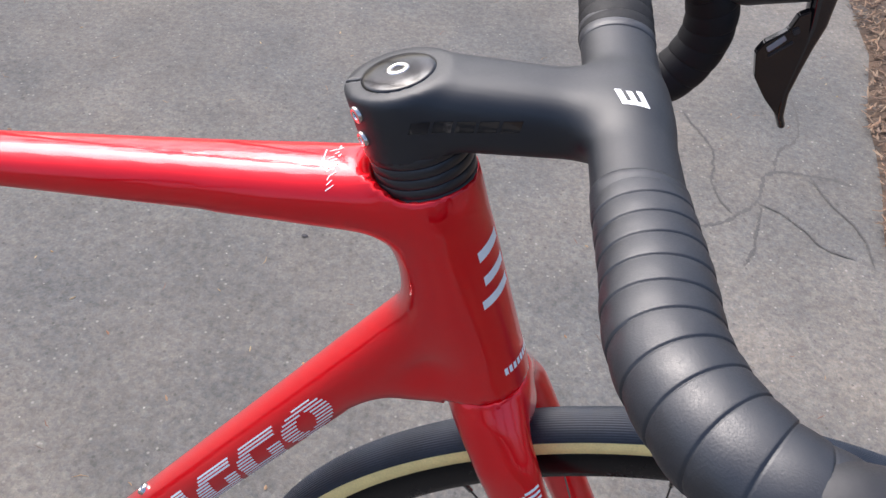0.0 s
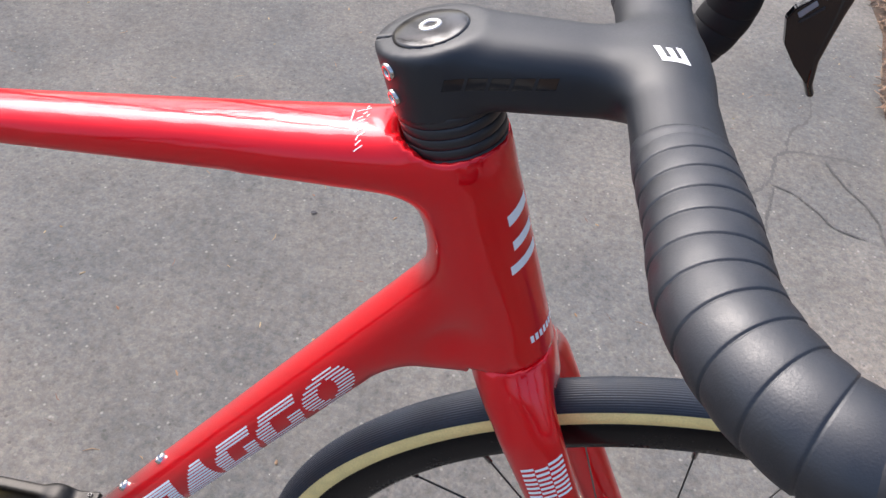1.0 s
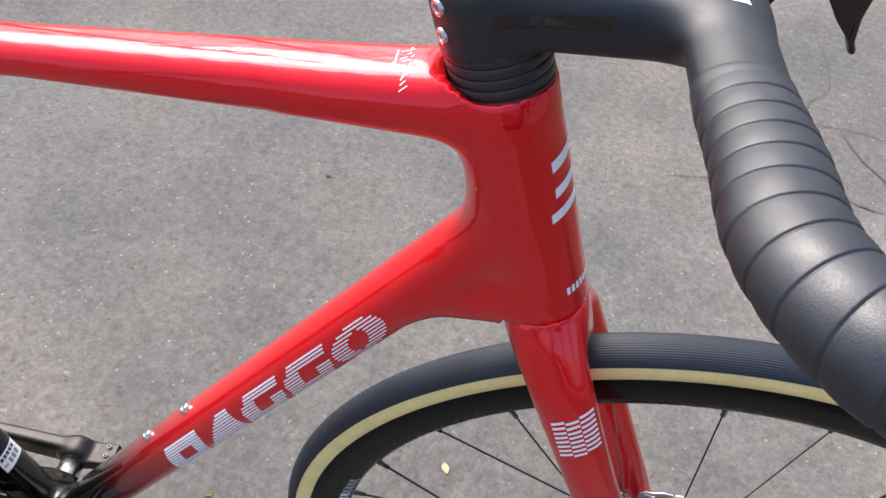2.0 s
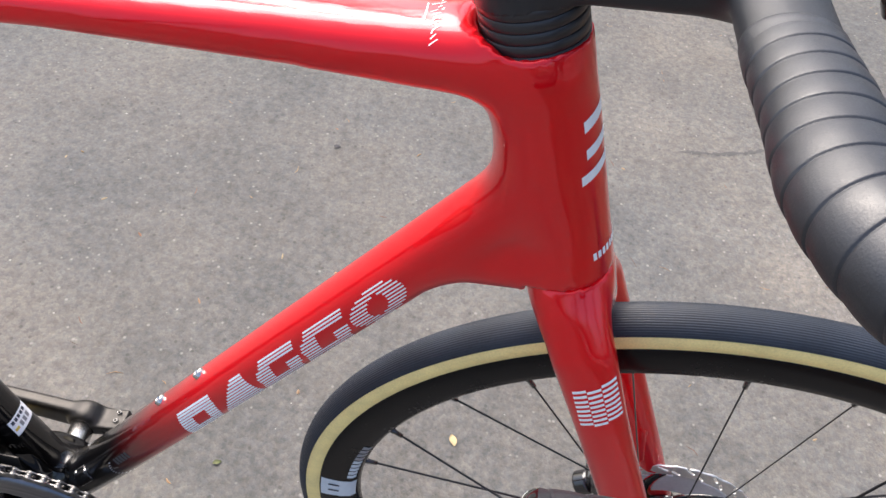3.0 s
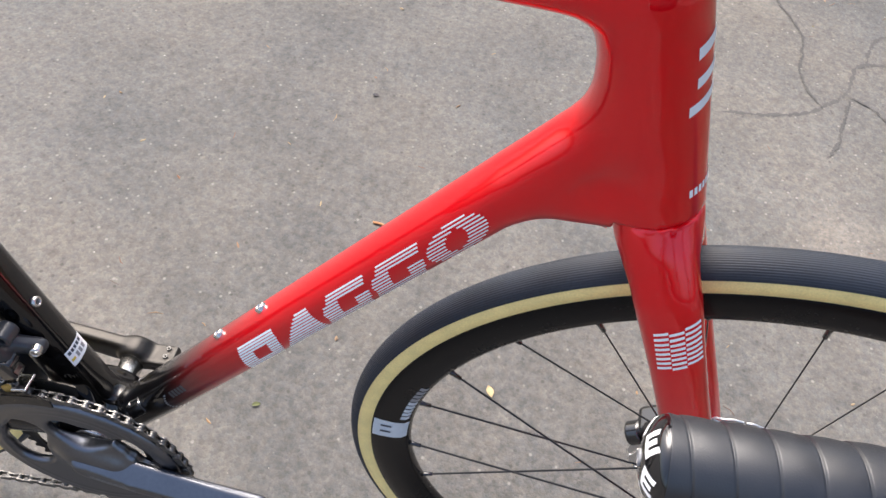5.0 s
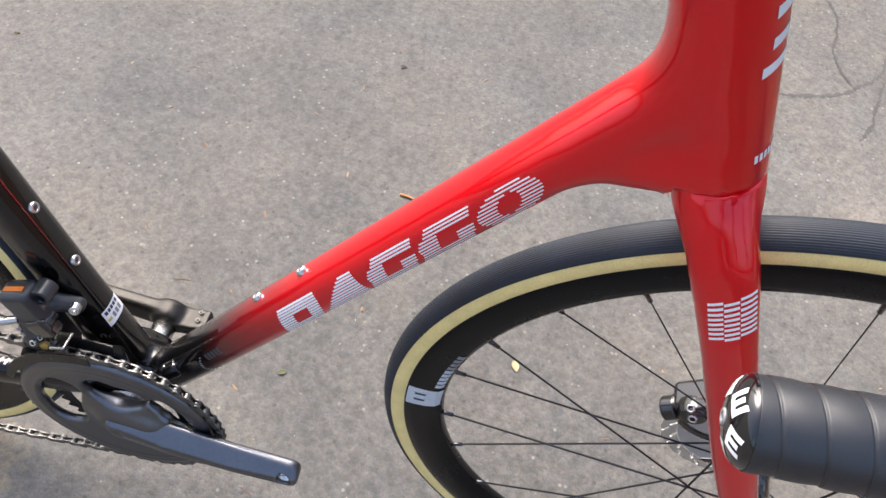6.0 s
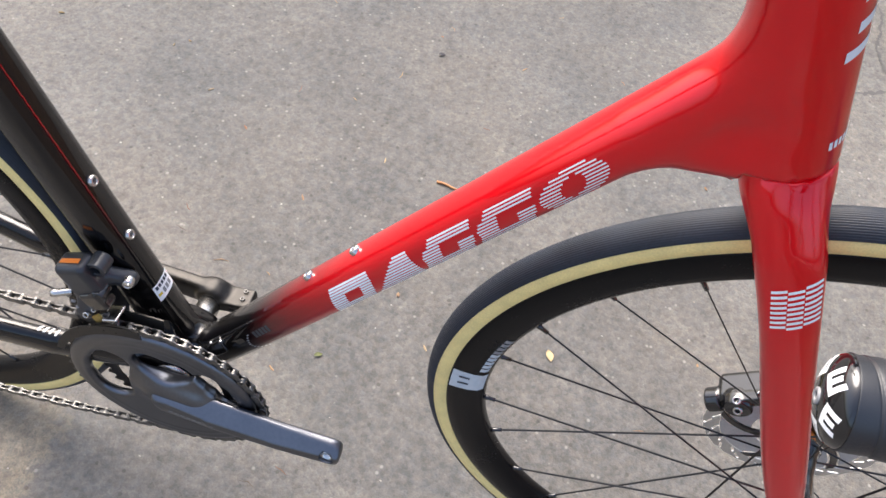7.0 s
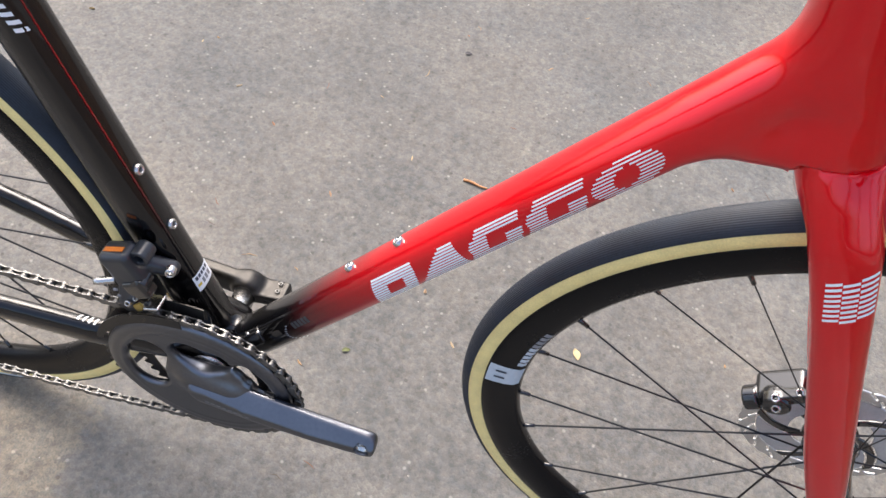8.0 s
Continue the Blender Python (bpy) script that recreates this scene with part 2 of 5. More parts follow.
def solid(name, fun, lo, hi, step, mat, even=0):
    """The surface fun = 0 as a smooth mesh, by surface nets over a grid of that step."""
    axes = [np.arange(a - step, b + 2 * step, step) for a, b in zip(lo, hi)]
    shape = tuple(len(a) for a in axes)
    grid = np.stack(np.meshgrid(*axes, indexing="ij"), -1).reshape(-1, 3)
    v = np.concatenate([fun(part_of) for part_of in np.array_split(grid, max(1, len(grid) // 400000))]).reshape(shape)
    inside = v < 0
    cell = tuple(s - 1 for s in shape)
    corner = [(i, j, k) for i in (0, 1) for j in (0, 1) for k in (0, 1)]

    def at(arr, c):
        return arr[c[0] : c[0] + cell[0], c[1] : c[1] + cell[1], c[2] : c[2] + cell[2]]

    count = sum(at(inside, c).astype(np.int8) for c in corner)
    active = np.argwhere((count > 0) & (count < 8))
    index = np.full(cell, -1, np.int64)
    index[tuple(active.T)] = np.arange(len(active))
    total, hits = np.zeros((len(active), 3)), np.zeros(len(active))
    for c in corner:
        for axis in range(3):
            if c[axis]:
                continue
            e = list(c)
            e[axis] = 1
            va, vb = v[tuple((active + c).T)], v[tuple((active + e).T)]
            cross = (va < 0) != (vb < 0)
            t = np.where(cross, va / np.where(va == vb, 1, va - vb), 0)
            place = np.tile(np.array(c, float), (len(active), 1))
            place[:, axis] = t
            total += place * cross[:, None]
            hits += cross
    origin = np.array([a[0] for a in axes])
    points = origin + step * (active + total / hits[:, None])
    for _ in range(3):
        d = fun(points)
        g = np.stack([fun(points + e) - fun(points - e) for e in np.eye(3) * step * 0.25], 1) / (step * 0.5)
        move = d / np.maximum((g * g).sum(1), 0.05)
        points = points - np.clip(move, -step, step)[:, None] * g
    faces = []
    for axis in range(3):
        b, c = [n for n in range(3) if n != axis]
        lo_i, hi_i = [slice(None)] * 3, [slice(None)] * 3
        lo_i[axis], hi_i[axis] = slice(0, -1), slice(1, None)
        change = inside[tuple(lo_i)] != inside[tuple(hi_i)]
        at_edge = np.argwhere(change)
        at_edge = at_edge[(at_edge[:, b] > 0) & (at_edge[:, c] > 0) & (at_edge[:, b] < cell[b]) & (at_edge[:, c] < cell[c])]
        first = inside[tuple(at_edge.T)]
        quad = []
        for db, dc in ((1, 1), (0, 1), (0, 0), (1, 0)):
            q = at_edge.copy()
            q[:, b] -= db
            q[:, c] -= dc
            quad.append(index[tuple(q.T)])
        quad = np.stack(quad, 1)
        flip = first if axis != 1 else ~first
        quad = np.where(flip[:, None], quad, quad[:, ::-1])
        faces.append(quad)
    me = mesh_of(name, points, np.concatenate(faces), mat)
    # shading normals from the field itself, so that reflections run smoothly
    e = min(step * 0.35, 0.0007)
    g = np.stack([fun(points + d) - fun(points - d) for d in np.eye(3) * e], 1)
    g /= np.linalg.norm(g, axis=1)[:, None] + 1e-12
    own = np.empty(len(points) * 3)
    me.vertices.foreach_get("normal", own)
    own = own.reshape(-1, 3)
    plain = (g * own).sum(1) > 0.93
    g = np.where(plain[:, None], g, own)
    quads = np.concatenate(faces)
    plain &= np.bincount(quads.ravel(), np.repeat((~plain[quads]).any(1), 4), len(points)) == 0
    for _ in range(even):
        mean = (g[quads] * plain[quads][:, :, None]).sum(1)
        spread = np.stack([np.bincount(quads.ravel(), np.repeat(mean[:, k], 4), len(points)) for k in range(3)], 1)
        spread /= np.linalg.norm(spread, axis=1)[:, None] + 1e-9
        g = np.where(plain[:, None], spread, g)
    me.normals_split_custom_set_from_vertices(g.tolist())
    return me


def smooth_path(points, n):
    """n points evenly along a smooth curve through the given ones (Catmull-Rom)."""
    p = np.array(points, float)
    p = np.vstack([2 * p[0] - p[1], p, 2 * p[-1] - p[-2]])
    out = []
    for i in range(1, len(p) - 2):
        t = np.linspace(0, 1, 40, endpoint=False)[:, None]
        a, b, c, d = p[i - 1], p[i], p[i + 1], p[i + 2]
        out.append(0.5 * (2 * b + (c - a) * t + (2 * a - 5 * b + 4 * c - d) * t**2 + (3 * b - a - 3 * c + d) * t**3))
    out = np.vstack([*out, p[-2][None]])
    s = np.r_[0, np.cumsum(np.linalg.norm(np.diff(out[:, :3], axis=0), axis=1))]
    want = np.linspace(0, s[-1], n)
    return np.stack([np.interp(want, s, out[:, k]) for k in range(out.shape[1])], 1), want


def sweep(name, points, n, sides, radius, mat, up=(0, 0, 1), caps=True):
    """A tube along a smooth curve. radius(s, angle): one number, or two along the side and up axes."""
    path, s = smooth_path(points, n)
    tangent = np.gradient(path, axis=0)
    tangent /= np.linalg.norm(tangent, axis=1)[:, None]
    side = np.cross(tangent, np.array(up, float))
    for i in range(1, n):
        side[i] = side[i - 1] - tangent[i] * (side[i - 1] @ tangent[i]) if np.linalg.norm(side[0]) > 1e-6 else side[i]
        side[i] /= np.linalg.norm(side[i])
    side[0] /= np.linalg.norm(side[0])
    top = np.cross(side, tangent)
    angle = np.linspace(0, 2 * np.pi, sides, endpoint=False)
    verts = []
    for i in range(n):
        r = radius(s[i], angle)
        ru, rv = r if isinstance(r, tuple) else (r, r)
        verts.append(path[i] + (np.cos(angle) * ru)[:, None] * side[i] + (np.sin(angle) * rv)[:, None] * top[i])
    verts = np.vstack(verts)
    faces = [(i * sides + j, i * sides + (j + 1) % sides, (i + 1) * sides + (j + 1) % sides, (i + 1) * sides + j) for i in range(n - 1) for j in range(sides)]
    if caps:
        faces += [tuple(range(sides))[::-1], tuple(range((n - 1) * sides, n * sides))]
    return mesh_of(name, verts, faces, mat, True, True)


def turned(name, profile, sides, mat, axis="y", closed=False, smooth=True):
    """A body of revolution round the y axis from (radius, y) pairs."""
    a = np.linspace(0, 2 * np.pi, sides, endpoint=False)
    verts = np.vstack([np.stack([r * np.cos(a), np.full(sides, y), r * np.sin(a)], 1) for r, y in profile])
    n = len(profile)
    last = n if closed else n - 1
    faces = [(i * sides + j, ((i + 1) % n) * sides + j, ((i + 1) % n) * sides + (j + 1) % sides, i * sides + (j + 1) % sides) for i in range(last) for j in range(sides)]
    return mesh_of(name, verts, faces, mat, smooth, True)


# ---------------------------------------------------------------- ground
ground = new("ground", mesh_of("ground", [(-300, -300, 0), (300, -300, 0), (300, 300, 0), (-300, 300, 0)], [(0, 1, 2, 3)], ASPHALT, False))
tagged(ground, "worn grey asphalt with pale specks and cracks", "ground", kind="structure")

# ---------------------------------------------------------------- bicycle
LEAN = -2.988
bike = new("road_bicycle")
bike.matrix_world = pose(0, 0, 0, LEAN, 0, 0)
tagged(bike, "red and black racing bicycle with drop bars, upright on asphalt", "bicycle")

AXIS_POINT, AXIS_UP = Vector((0.222, 0, 0.78)), Vector((-0.314, 0, 0.949)).normalized()
STEER = Matrix.Translation(AXIS_POINT) @ Matrix.Rotation(radians(-3.08), 4, AXIS_UP) @ Matrix.Translation(-AXIS_POINT)
BB = np.array((-0.167, 0, 0.2625))
FRONT, REAR = np.array((0.421, 0, 0.3441)), np.array((-0.566, 0, 0.3441))
HEAD_LOW, HEAD_TOP = np.array((0.2485, 0, 0.700)), np.array((0.2013, 0, 0.8427))
UP = np.array(AXIS_UP)


def spindle_gap(p):
    """The distance from the steering axis."""
    q = p - HEAD_LOW
    return np.linalg.norm(q - (q @ UP)[:, None] * UP, axis=1)


def filleted(corners, radii):
    """Straight runs and tangent arcs through corner points of the bike's plane: the pieces of a bent tube's centre line."""
    c = [np.array(q, float) for q in corners]
    pieces, at, run = [], c[0], 0.0
    for before, here, after, r in zip(c, c[1:], c[2:], radii):
        u, v = (here - before) / np.linalg.norm(here - before), (after - here) / np.linalg.norm(after - here)
        turn = math.atan2(u[0] * v[1] - u[1] * v[0], u @ v)
        cut = r * math.tan(abs(turn) / 2)
        a = here - cut * u
        pieces.append(("line", at, u, np.linalg.norm(a - at), run))
        run += np.linalg.norm(a - at)
        side = np.array((-u[1], u[0])) * math.copysign(1, turn)
        centre = a + r * side
        pieces.append(("arc", centre, r, math.atan2(-side[1], -side[0]), turn, run))
        run += r * abs(turn)
        at = here + cut * v
    d = c[-1] - at
    pieces.append(("line", at, d / np.linalg.norm(d), np.linalg.norm(d), run))
    return pieces, run + np.linalg.norm(d)


def bent_tube(p, pieces, stops, in_radius, out_radius, power):
    """A tube along such a line; its two radii change with the length run."""
    q = p[:, [0, 2]]
    best, where = None, None
    for piece in pieces:
        if piece[0] == "line":
            _, a, u, length, run = piece
            s = np.clip((q - a) @ u, 0, length)
            e = q - a - s[:, None] * u
            d, s = np.hypot(e[:, 0], e[:, 1]), s + run
        else:
            _, centre, r, first, turn, run = piece
            e = q - centre
            f = (np.arctan2(e[:, 1], e[:, 0]) - first) * math.copysign(1, turn)
            f = np.clip((f + np.pi) % (2 * np.pi) - np.pi, 0, abs(turn))
            g = first + f * math.copysign(1, turn)
            d, s = np.hypot(q[:, 0] - centre[0] - r * np.cos(g), q[:, 1] - centre[1] - r * np.sin(g)), run + r * f
        if best is None:
            best, where = d, s
        else:
            nearer = d < best
            best, where = np.where(nearer, d, best), np.where(nearer, s, where)
    u, v = np.interp(where, stops, in_radius), np.interp(where, stops, out_radius)
    r = ((best / u) ** power + (np.abs(p[:, 1]) / v) ** power + 1e-12) ** (1 / power)
    return (r - 1) * np.minimum(u, v)


# one line runs up the down tube, round behind the head tube and back along the top tube
LOOP, LOOP_LENGTH = filleted([(-0.150, 0.2625), (-0.0982, 0.3291), (0.2174, 0.7529), (0.2066, 0.8311), (-0.04, 0.8128), (-0.322, 0.7845)], [0.10, 0.078, 0.047, 0.5])


def frame_body(p):
    y = np.abs(p[:, 1])
    m = np.stack([p[:, 0], y, p[:, 2]], 1)
    head = limb(p, HEAD_LOW - 0.03 * UP, HEAD_TOP + 0.03 * UP, (0.0272, 0.0266), (0.0250, 0.0253))
    head = np.maximum(head, plane(p, HEAD_TOP, UP))
    tube = bent_tube(p, LOOP, [0, 0.08, 0.55, 0.60, 0.645, 0.69, 0.735, 0.915, 1.22], [0.0198, 0.0198, 0.0188, 0.0191, 0.0195, 0.0184, 0.0170, 0.0112, 0.0105], [0.022, 0.0222, 0.0220, 0.0216, 0.0214, 0.0219, 0.0226, 0.0168, 0.015], 2.3)
    top = limb(p, (0.10, 0, 0.8215), (0.205, 0, 0.829), (0.0090, 0.0150), (0.0205, 0.0262), 2.5)
    chin = limb(p, (0.172, 0, 0.6830), (0.239, 0, 0.7030), (0.0160, 0.0164), (0.0252, 0.0248))
    seat = chain_of(p, [(-0.170, 0, 0.28), (-0.2073, 0, 0.4033), (-0.326, 0, 0.795)], [(0.0215, 0.021), (0.0205, 0.0185), (0.019, 0.0165)], 2.8)
    shell = rod(p, BB - (0, 0.034, 0), BB + (0, 0.034, 0), 0.0235, 0.003)
    main = smin(smin(head, tube, 0.016), chin, 0.011)
    main = smin(main, top, 0.008)
    main = smin(main, seat, 0.016)
    main = smin(main, shell, 0.012)
    stay = chain_of(m, [(-0.185, 0.022, 0.268), (-0.285, 0.045, 0.285), (-0.40, 0.058, 0.305), (-0.566, 0.066, 0.342)], [(0.019, 0.013), (0.017, 0.009), (0.014, 0.009), (0.011, 0.007)], 2.6)
    upper = chain_of(m, [(-0.30, 0.006, 0.705), (-0.335, 0.028, 0.665), (-0.566, 0.064, 0.350)], [(0.012, 0.009), (0.010, 0.008), (0.009, 0.006)], 2.4)
    main = smin(smin(main, stay, 0.014), upper, 0.014)
    return main


def frame_shape(p):
    main = np.maximum(frame_body(p), -np.maximum(spindle_gap(p) - 0.032, plane(p, HEAD_LOW, UP)))
    q = p - HEAD_TOP
    back = q @ np.array((0.949, 0, 0.314))
    well = np.hypot(np.where(back < 0, np.minimum(back + 0.0024, 0), back), q[:, 1]) - 0.0251
    return smax(main, -np.maximum(well, -plane(p, HEAD_TOP, UP)), 0.0015)


part("frame", solid("frame", frame_shape, (-0.59, -0.08, 0.225), (0.29, 0.08, 0.87), 0.0025, FRAME_PAINT, 10), bike, "red lacquered monocoque frame fading to black")

BLADE = smooth_path([(0.249, 0.0150, 0.700, 0.0225, 0.0105), (0.2655, 0.034, 0.668, 0.0208, 0.0108), (0.2955, 0.0445, 0.605, 0.0178, 0.0095), (0.3265, 0.046, 0.536, 0.0172, 0.009), (0.3675, 0.049, 0.446, 0.0165, 0.0085), (0.415, 0.054, 0.347, 0.012, 0.008)], 15)[0]


def fork_body(p):
    m = np.stack([p[:, 0], np.abs(p[:, 1]), p[:, 2]], 1)
    crown = limb(p, HEAD_LOW + 0.03 * UP, (0.2590, 0, 0.674), (0.0268, 0.0262), (0.0256, 0.0290))
    blade = chain_of(m, [q[:3] for q in BLADE], [(q[3], q[4]) for q in BLADE], 2.2)
    below = -plane(p, HEAD_LOW, UP)
    collar = spindle_gap(p) - 0.0268 - 0.55 * np.maximum(below, 0)
    return smax(smin(crown, blade, 0.012), collar - 0.0035, 0.012)


def fork_shape(p):
    return np.maximum(fork_body(p), 0.0006 + plane(p, HEAD_LOW, UP))


# an added filler that closes the groove between frame and fork meshes
def filler_shape(p):
    return np.maximum(np.maximum(frame_body(p), fork_body(p)) + 0.0007, np.abs(plane(p, HEAD_LOW, UP)) - 0.0032)


fork = part("fork", solid("fork", fork_shape, (0.2, -0.075, 0.32), (0.45, 0.075, 0.735), 0.0023, FORK_PAINT, 14), bike, "glossy red carbon fork", STEER)
part("crown_filler", solid("crown_filler", filler_shape, (0.205, -0.035, 0.68), (0.29, 0.035, 0.725), 0.0014, FORK_PAINT), bike, "thin red filler in the seam under the head tube")

# ---- wheels


def groove_profile():
    """Tyre outline: sidewalls first, then the ribbed tread."""
    c, a = 0.3284, 0.0146
    tread = []
    for deg in np.linspace(25, 155, 131):
        t = radians(deg)
        rib = 0.0009 + (0.00025 if (int(deg) % 6 < 4 and 30 < deg < 150) else 0.0)
        tread.append((c + (a + rib) * math.sin(t), -(a + rib) * math.cos(t)))
    side = [(c + a * math.sin(radians(d)), -a * math.cos(radians(d))) for d in range(-48, 27, 4)]
    return side, [(side[-1][0] - 0.0006, side[-1][1] + 0.0006)] + tread + [(side[-1][0] - 0.0006, -side[-1][1] - 0.0006)]


def rim_profile():
    half = [(0.3221, 0.0095), (0.3221, 0.0126), (0.3205, 0.0136), (0.3128, 0.0138), (0.3010, 0.0130), (0.2930, 0.0110), (0.2878, 0.0068), (0.2860, 0.0025)]
    return [(0.3155, -0.0085)] + [(r, -y) for r, y in half] + [(r, y) for r, y in half[::-1]] + [(0.3155, 0.0085)]


def wheel(name, centre, offset, label, m=Matrix(), disc=True):
    place = m @ Matrix.Translation(Vector(centre))
    hub = [(0.0, -0.047), (0.009, -0.047), (0.0095, -0.038), (0.0125, -0.036), (0.0225, -0.032), (0.0225, -0.029), (0.0185, -0.025), (0.0180, 0.0), (0.0210, 0.020), (0.0245, 0.026), (0.0245, 0.030), (0.015, 0.034), (0.015, 0.047), (0.0, 0.047)]
    w = part(name, turned("hub_shell", hub, 48, GLOSS_BLACK), bike, label, place)
    side, tread = groove_profile()
    part("rim", turned("rim", rim_profile(), 240, CARBON, closed=True), w, "black deep carbon rim")
    part("tread", turned("tread", tread, 240, TREAD), w, "dark slate tyre tread with fine ribs")
    part("sidewall", turned("sidewall", side, 240, TAN), w, "tan sidewall")
    part("sidewall", turned("sidewall", [(r, -y) for r, y in side[::-1]], 240, TAN), w, "tan sidewall")
    blade = mesh_of("spoke", [(x, y, z) for z in (0, 1) for x, y in ((-0.0011, 0), (0, -0.0006), (0.0011, 0), (0, 0.0006))], [(0, 1, 5, 4), (1, 2, 6, 5), (2, 3, 7, 6), (3, 0, 4, 7)], SPOKE, False)
    nut = turned("nipple", [(0.0, 0.011), (0.0019, 0.011), (0.0021, 0.004), (0.0025, 0.003), (0.0025, -0.002), (0, -0.002)], 10, GLOSS_BLACK)
    for i in range(24):
        a = radians(offset + 15 * i)
        right = i % 2 == 0
        b = a + radians(-66 if (i // 2) % 2 else 66)
        r, y = (0.0185, -0.0305) if right else (0.021, 0.028)
        start = Vector((0.2862 * math.cos(a), -0.002 if right else 0.002, 0.2862 * math.sin(a)))
        end = Vector((r * math.cos(b), y, r * math.sin(b)))
        turn = (end - start).to_track_quat("Z", "Y").to_matrix().to_4x4()
        part("spoke", blade, w, "", Matrix.Translation(start) @ turn @ Matrix.Diagonal((1, 1, (end - start).length, 1)))
        part("nipple", nut, w, "", Matrix.Translation(start) @ turn @ Matrix.Rotation(radians(90), 4, "X"))
    return w


front = wheel("front_wheel", FRONT, 97.0, "front wheel with black deep rim and tan-sided tyre", STEER)
rear = wheel("rear_wheel", REAR, 5.0, "rear wheel with black deep rim and tan-sided tyre")

# ---- cockpit
RIGHT_BAR = [(x + 0.003 + 0.006 * clip01((s - 10) / 5), y, z - 0.004 + 0.010 * clip01((s - 9) / 4)) for s, (x, y, z) in enumerate([(0.284, 0.0, 0.896), (0.284, -0.06, 0.897), (0.284, -0.11, 0.897), (0.286, -0.145, 0.898), (0.2935, -0.171, 0.899), (0.306, -0.189, 0.8995), (0.322, -0.199, 0.8985), (0.342, -0.2045, 0.893), (0.359, -0.206, 0.880), (0.368, -0.207, 0.858), (0.367, -0.208, 0.831), (0.352, -0.208, 0.803), (0.322, -0.208, 0.784), (0.28, -0.208, 0.774), (0.245, -0.207, 0.769), (0.2165, -0.206, 0.765)])]


CLAMP = np.array((0.1828, 0, 0.8955))


def cockpit_shape(p):
    q = p - CLAMP
    along = q @ UP
    ahead = q @ np.array((0.949, 0, 0.314))
    ahead = np.where(ahead < 0, np.minimum(ahead + 0.0018, 0), ahead)
    out_r = np.hypot(ahead, q[:, 1])
    clamp = np.maximum(out_r - 0.0245, np.maximum(along, -along - 0.0345))
    neck = limb(p, (0.190, 0, 0.8830), (0.286, 0, 0.8870), (0.0192, 0.0242), (0.0165, 0.0205), 3.0)
    bar = np.maximum((np.hypot((p[:, 0] - 0.2880) / 0.0192, (p[:, 2] - 0.8905) / 0.0132) - 1) * 0.013, np.abs(p[:, 1]) - 0.085)
    out = smin(clamp, smin(neck, bar, 0.014), 0.006)
    out = smax(out, np.where(out_r < 0.030, along, -1.0), 0.003)
    cup = np.linalg.norm(q - along[:, None] * UP, axis=1)
    out = np.maximum(out, -np.maximum(cup - 0.0166, -along - 0.0016))
    return np.maximum(out, -block(p, (0.161, 0, 0.886), (0.0125, 0.0006, 0.03), (0, -18.3, 0), 0.0002))


cockpit = part("handlebar", solid("handlebar", cockpit_shape, (0.15, -0.088, 0.85), (0.312, 0.088, 0.925), 0.0016, MATT_BLACK, 6), bike, "matt black one-piece stem and handlebar")


def tape_radius(s, angle):
    base = np.interp(s, [0, 0.06, 0.11, 0.15, 0.26, 0.38, 0.6], [0.0196, 0.0199, 0.0193, 0.0180, 0.0174, 0.0160, 0.0156])
    flat = np.interp(s, [0, 0.06, 0.11, 0.15, 0.26, 0.38, 0.6], [0.0140, 0.0154, 0.0166, 0.0174, 0.0174, 0.0160, 0.0156])
    laps = np.interp(s, [0, 0.2, 0.7], [0, 15.7, 52.7])
    turn = (laps + angle / (2 * np.pi)) % 1.0
    lap = 0.0004 * np.sin(np.pi * turn) + 0.0003 * turn - 0.0007 * np.exp(-(((turn - 0.97) / 0.03) ** 2))
    return base + lap, flat + lap


def mirrored(points):
    return [(x, -y, z) for x, y, z in points]


start = [(0.288, -0.070, 0.8905), (0.289, -0.11, 0.893)] + RIGHT_BAR[3:]
part("bar_tape", sweep("bar_tape", start, 2000, 60, tape_radius, TAPE, (0, 0, 1)), bike, "black wrapped bar tape")
part("bar_tape", sweep("bar_tape", mirrored(start), 1200, 48, tape_radius, SHADED_TAPE, (0, 0, 1)), bike, "black wrapped bar tape, toned down for shade")


# ---- small tools for fittings and decals


def trace(fun, start, way, lift):
    """Slides points along a way on to the surface fun = 0, and lifts them a hair off it."""
    p = np.array(start, float)
    way = np.array(way, float)
    way = way / np.linalg.norm(way, axis=-1, keepdims=True)
    for _ in range(60):
        p = p + way * np.clip(fun(p), -0.01, 0.01)[:, None] * 0.8
    g = np.stack([fun(p + e) - fun(p - e) for e in np.eye(3) * 0.0004], 1)
    g /= np.linalg.norm(g, axis=1)[:, None] + 1e-9
    return p + lift * g


def decal(name, fun, pieces, mat, parent, label="", lift=0.00025, m=None, keep=lambda v: v[:, 1] < 9):
    """Thin prints that follow a surface, each a part. pieces: place(a, b) for a, b in 0..1, giving start and way, with the steps in a and b."""
    made = None
    for place, na, nb in pieces:
        a, b = np.meshgrid(np.linspace(0, 1, na + 1), np.linspace(0, 1, nb + 1), indexing="ij")
        start, way = place(a.ravel(), b.ravel())
        verts = trace(fun, start, np.broadcast_to(way, start.shape), lift)
        lies = (np.abs(fun(verts) - lift) < 0.0012) & keep(verts)
        faces = []
        for i in range(na):
            for j in range(nb):
                q = (i * (nb + 1) + j, (i + 1) * (nb + 1) + j, (i + 1) * (nb + 1) + j + 1, i * (nb + 1) + j + 1)
                if lies[list(q)].all():
                    faces.append(q)
        if faces:
            made = part(name, mesh_of(name, verts, faces, mat), parent, label, m)
    return made


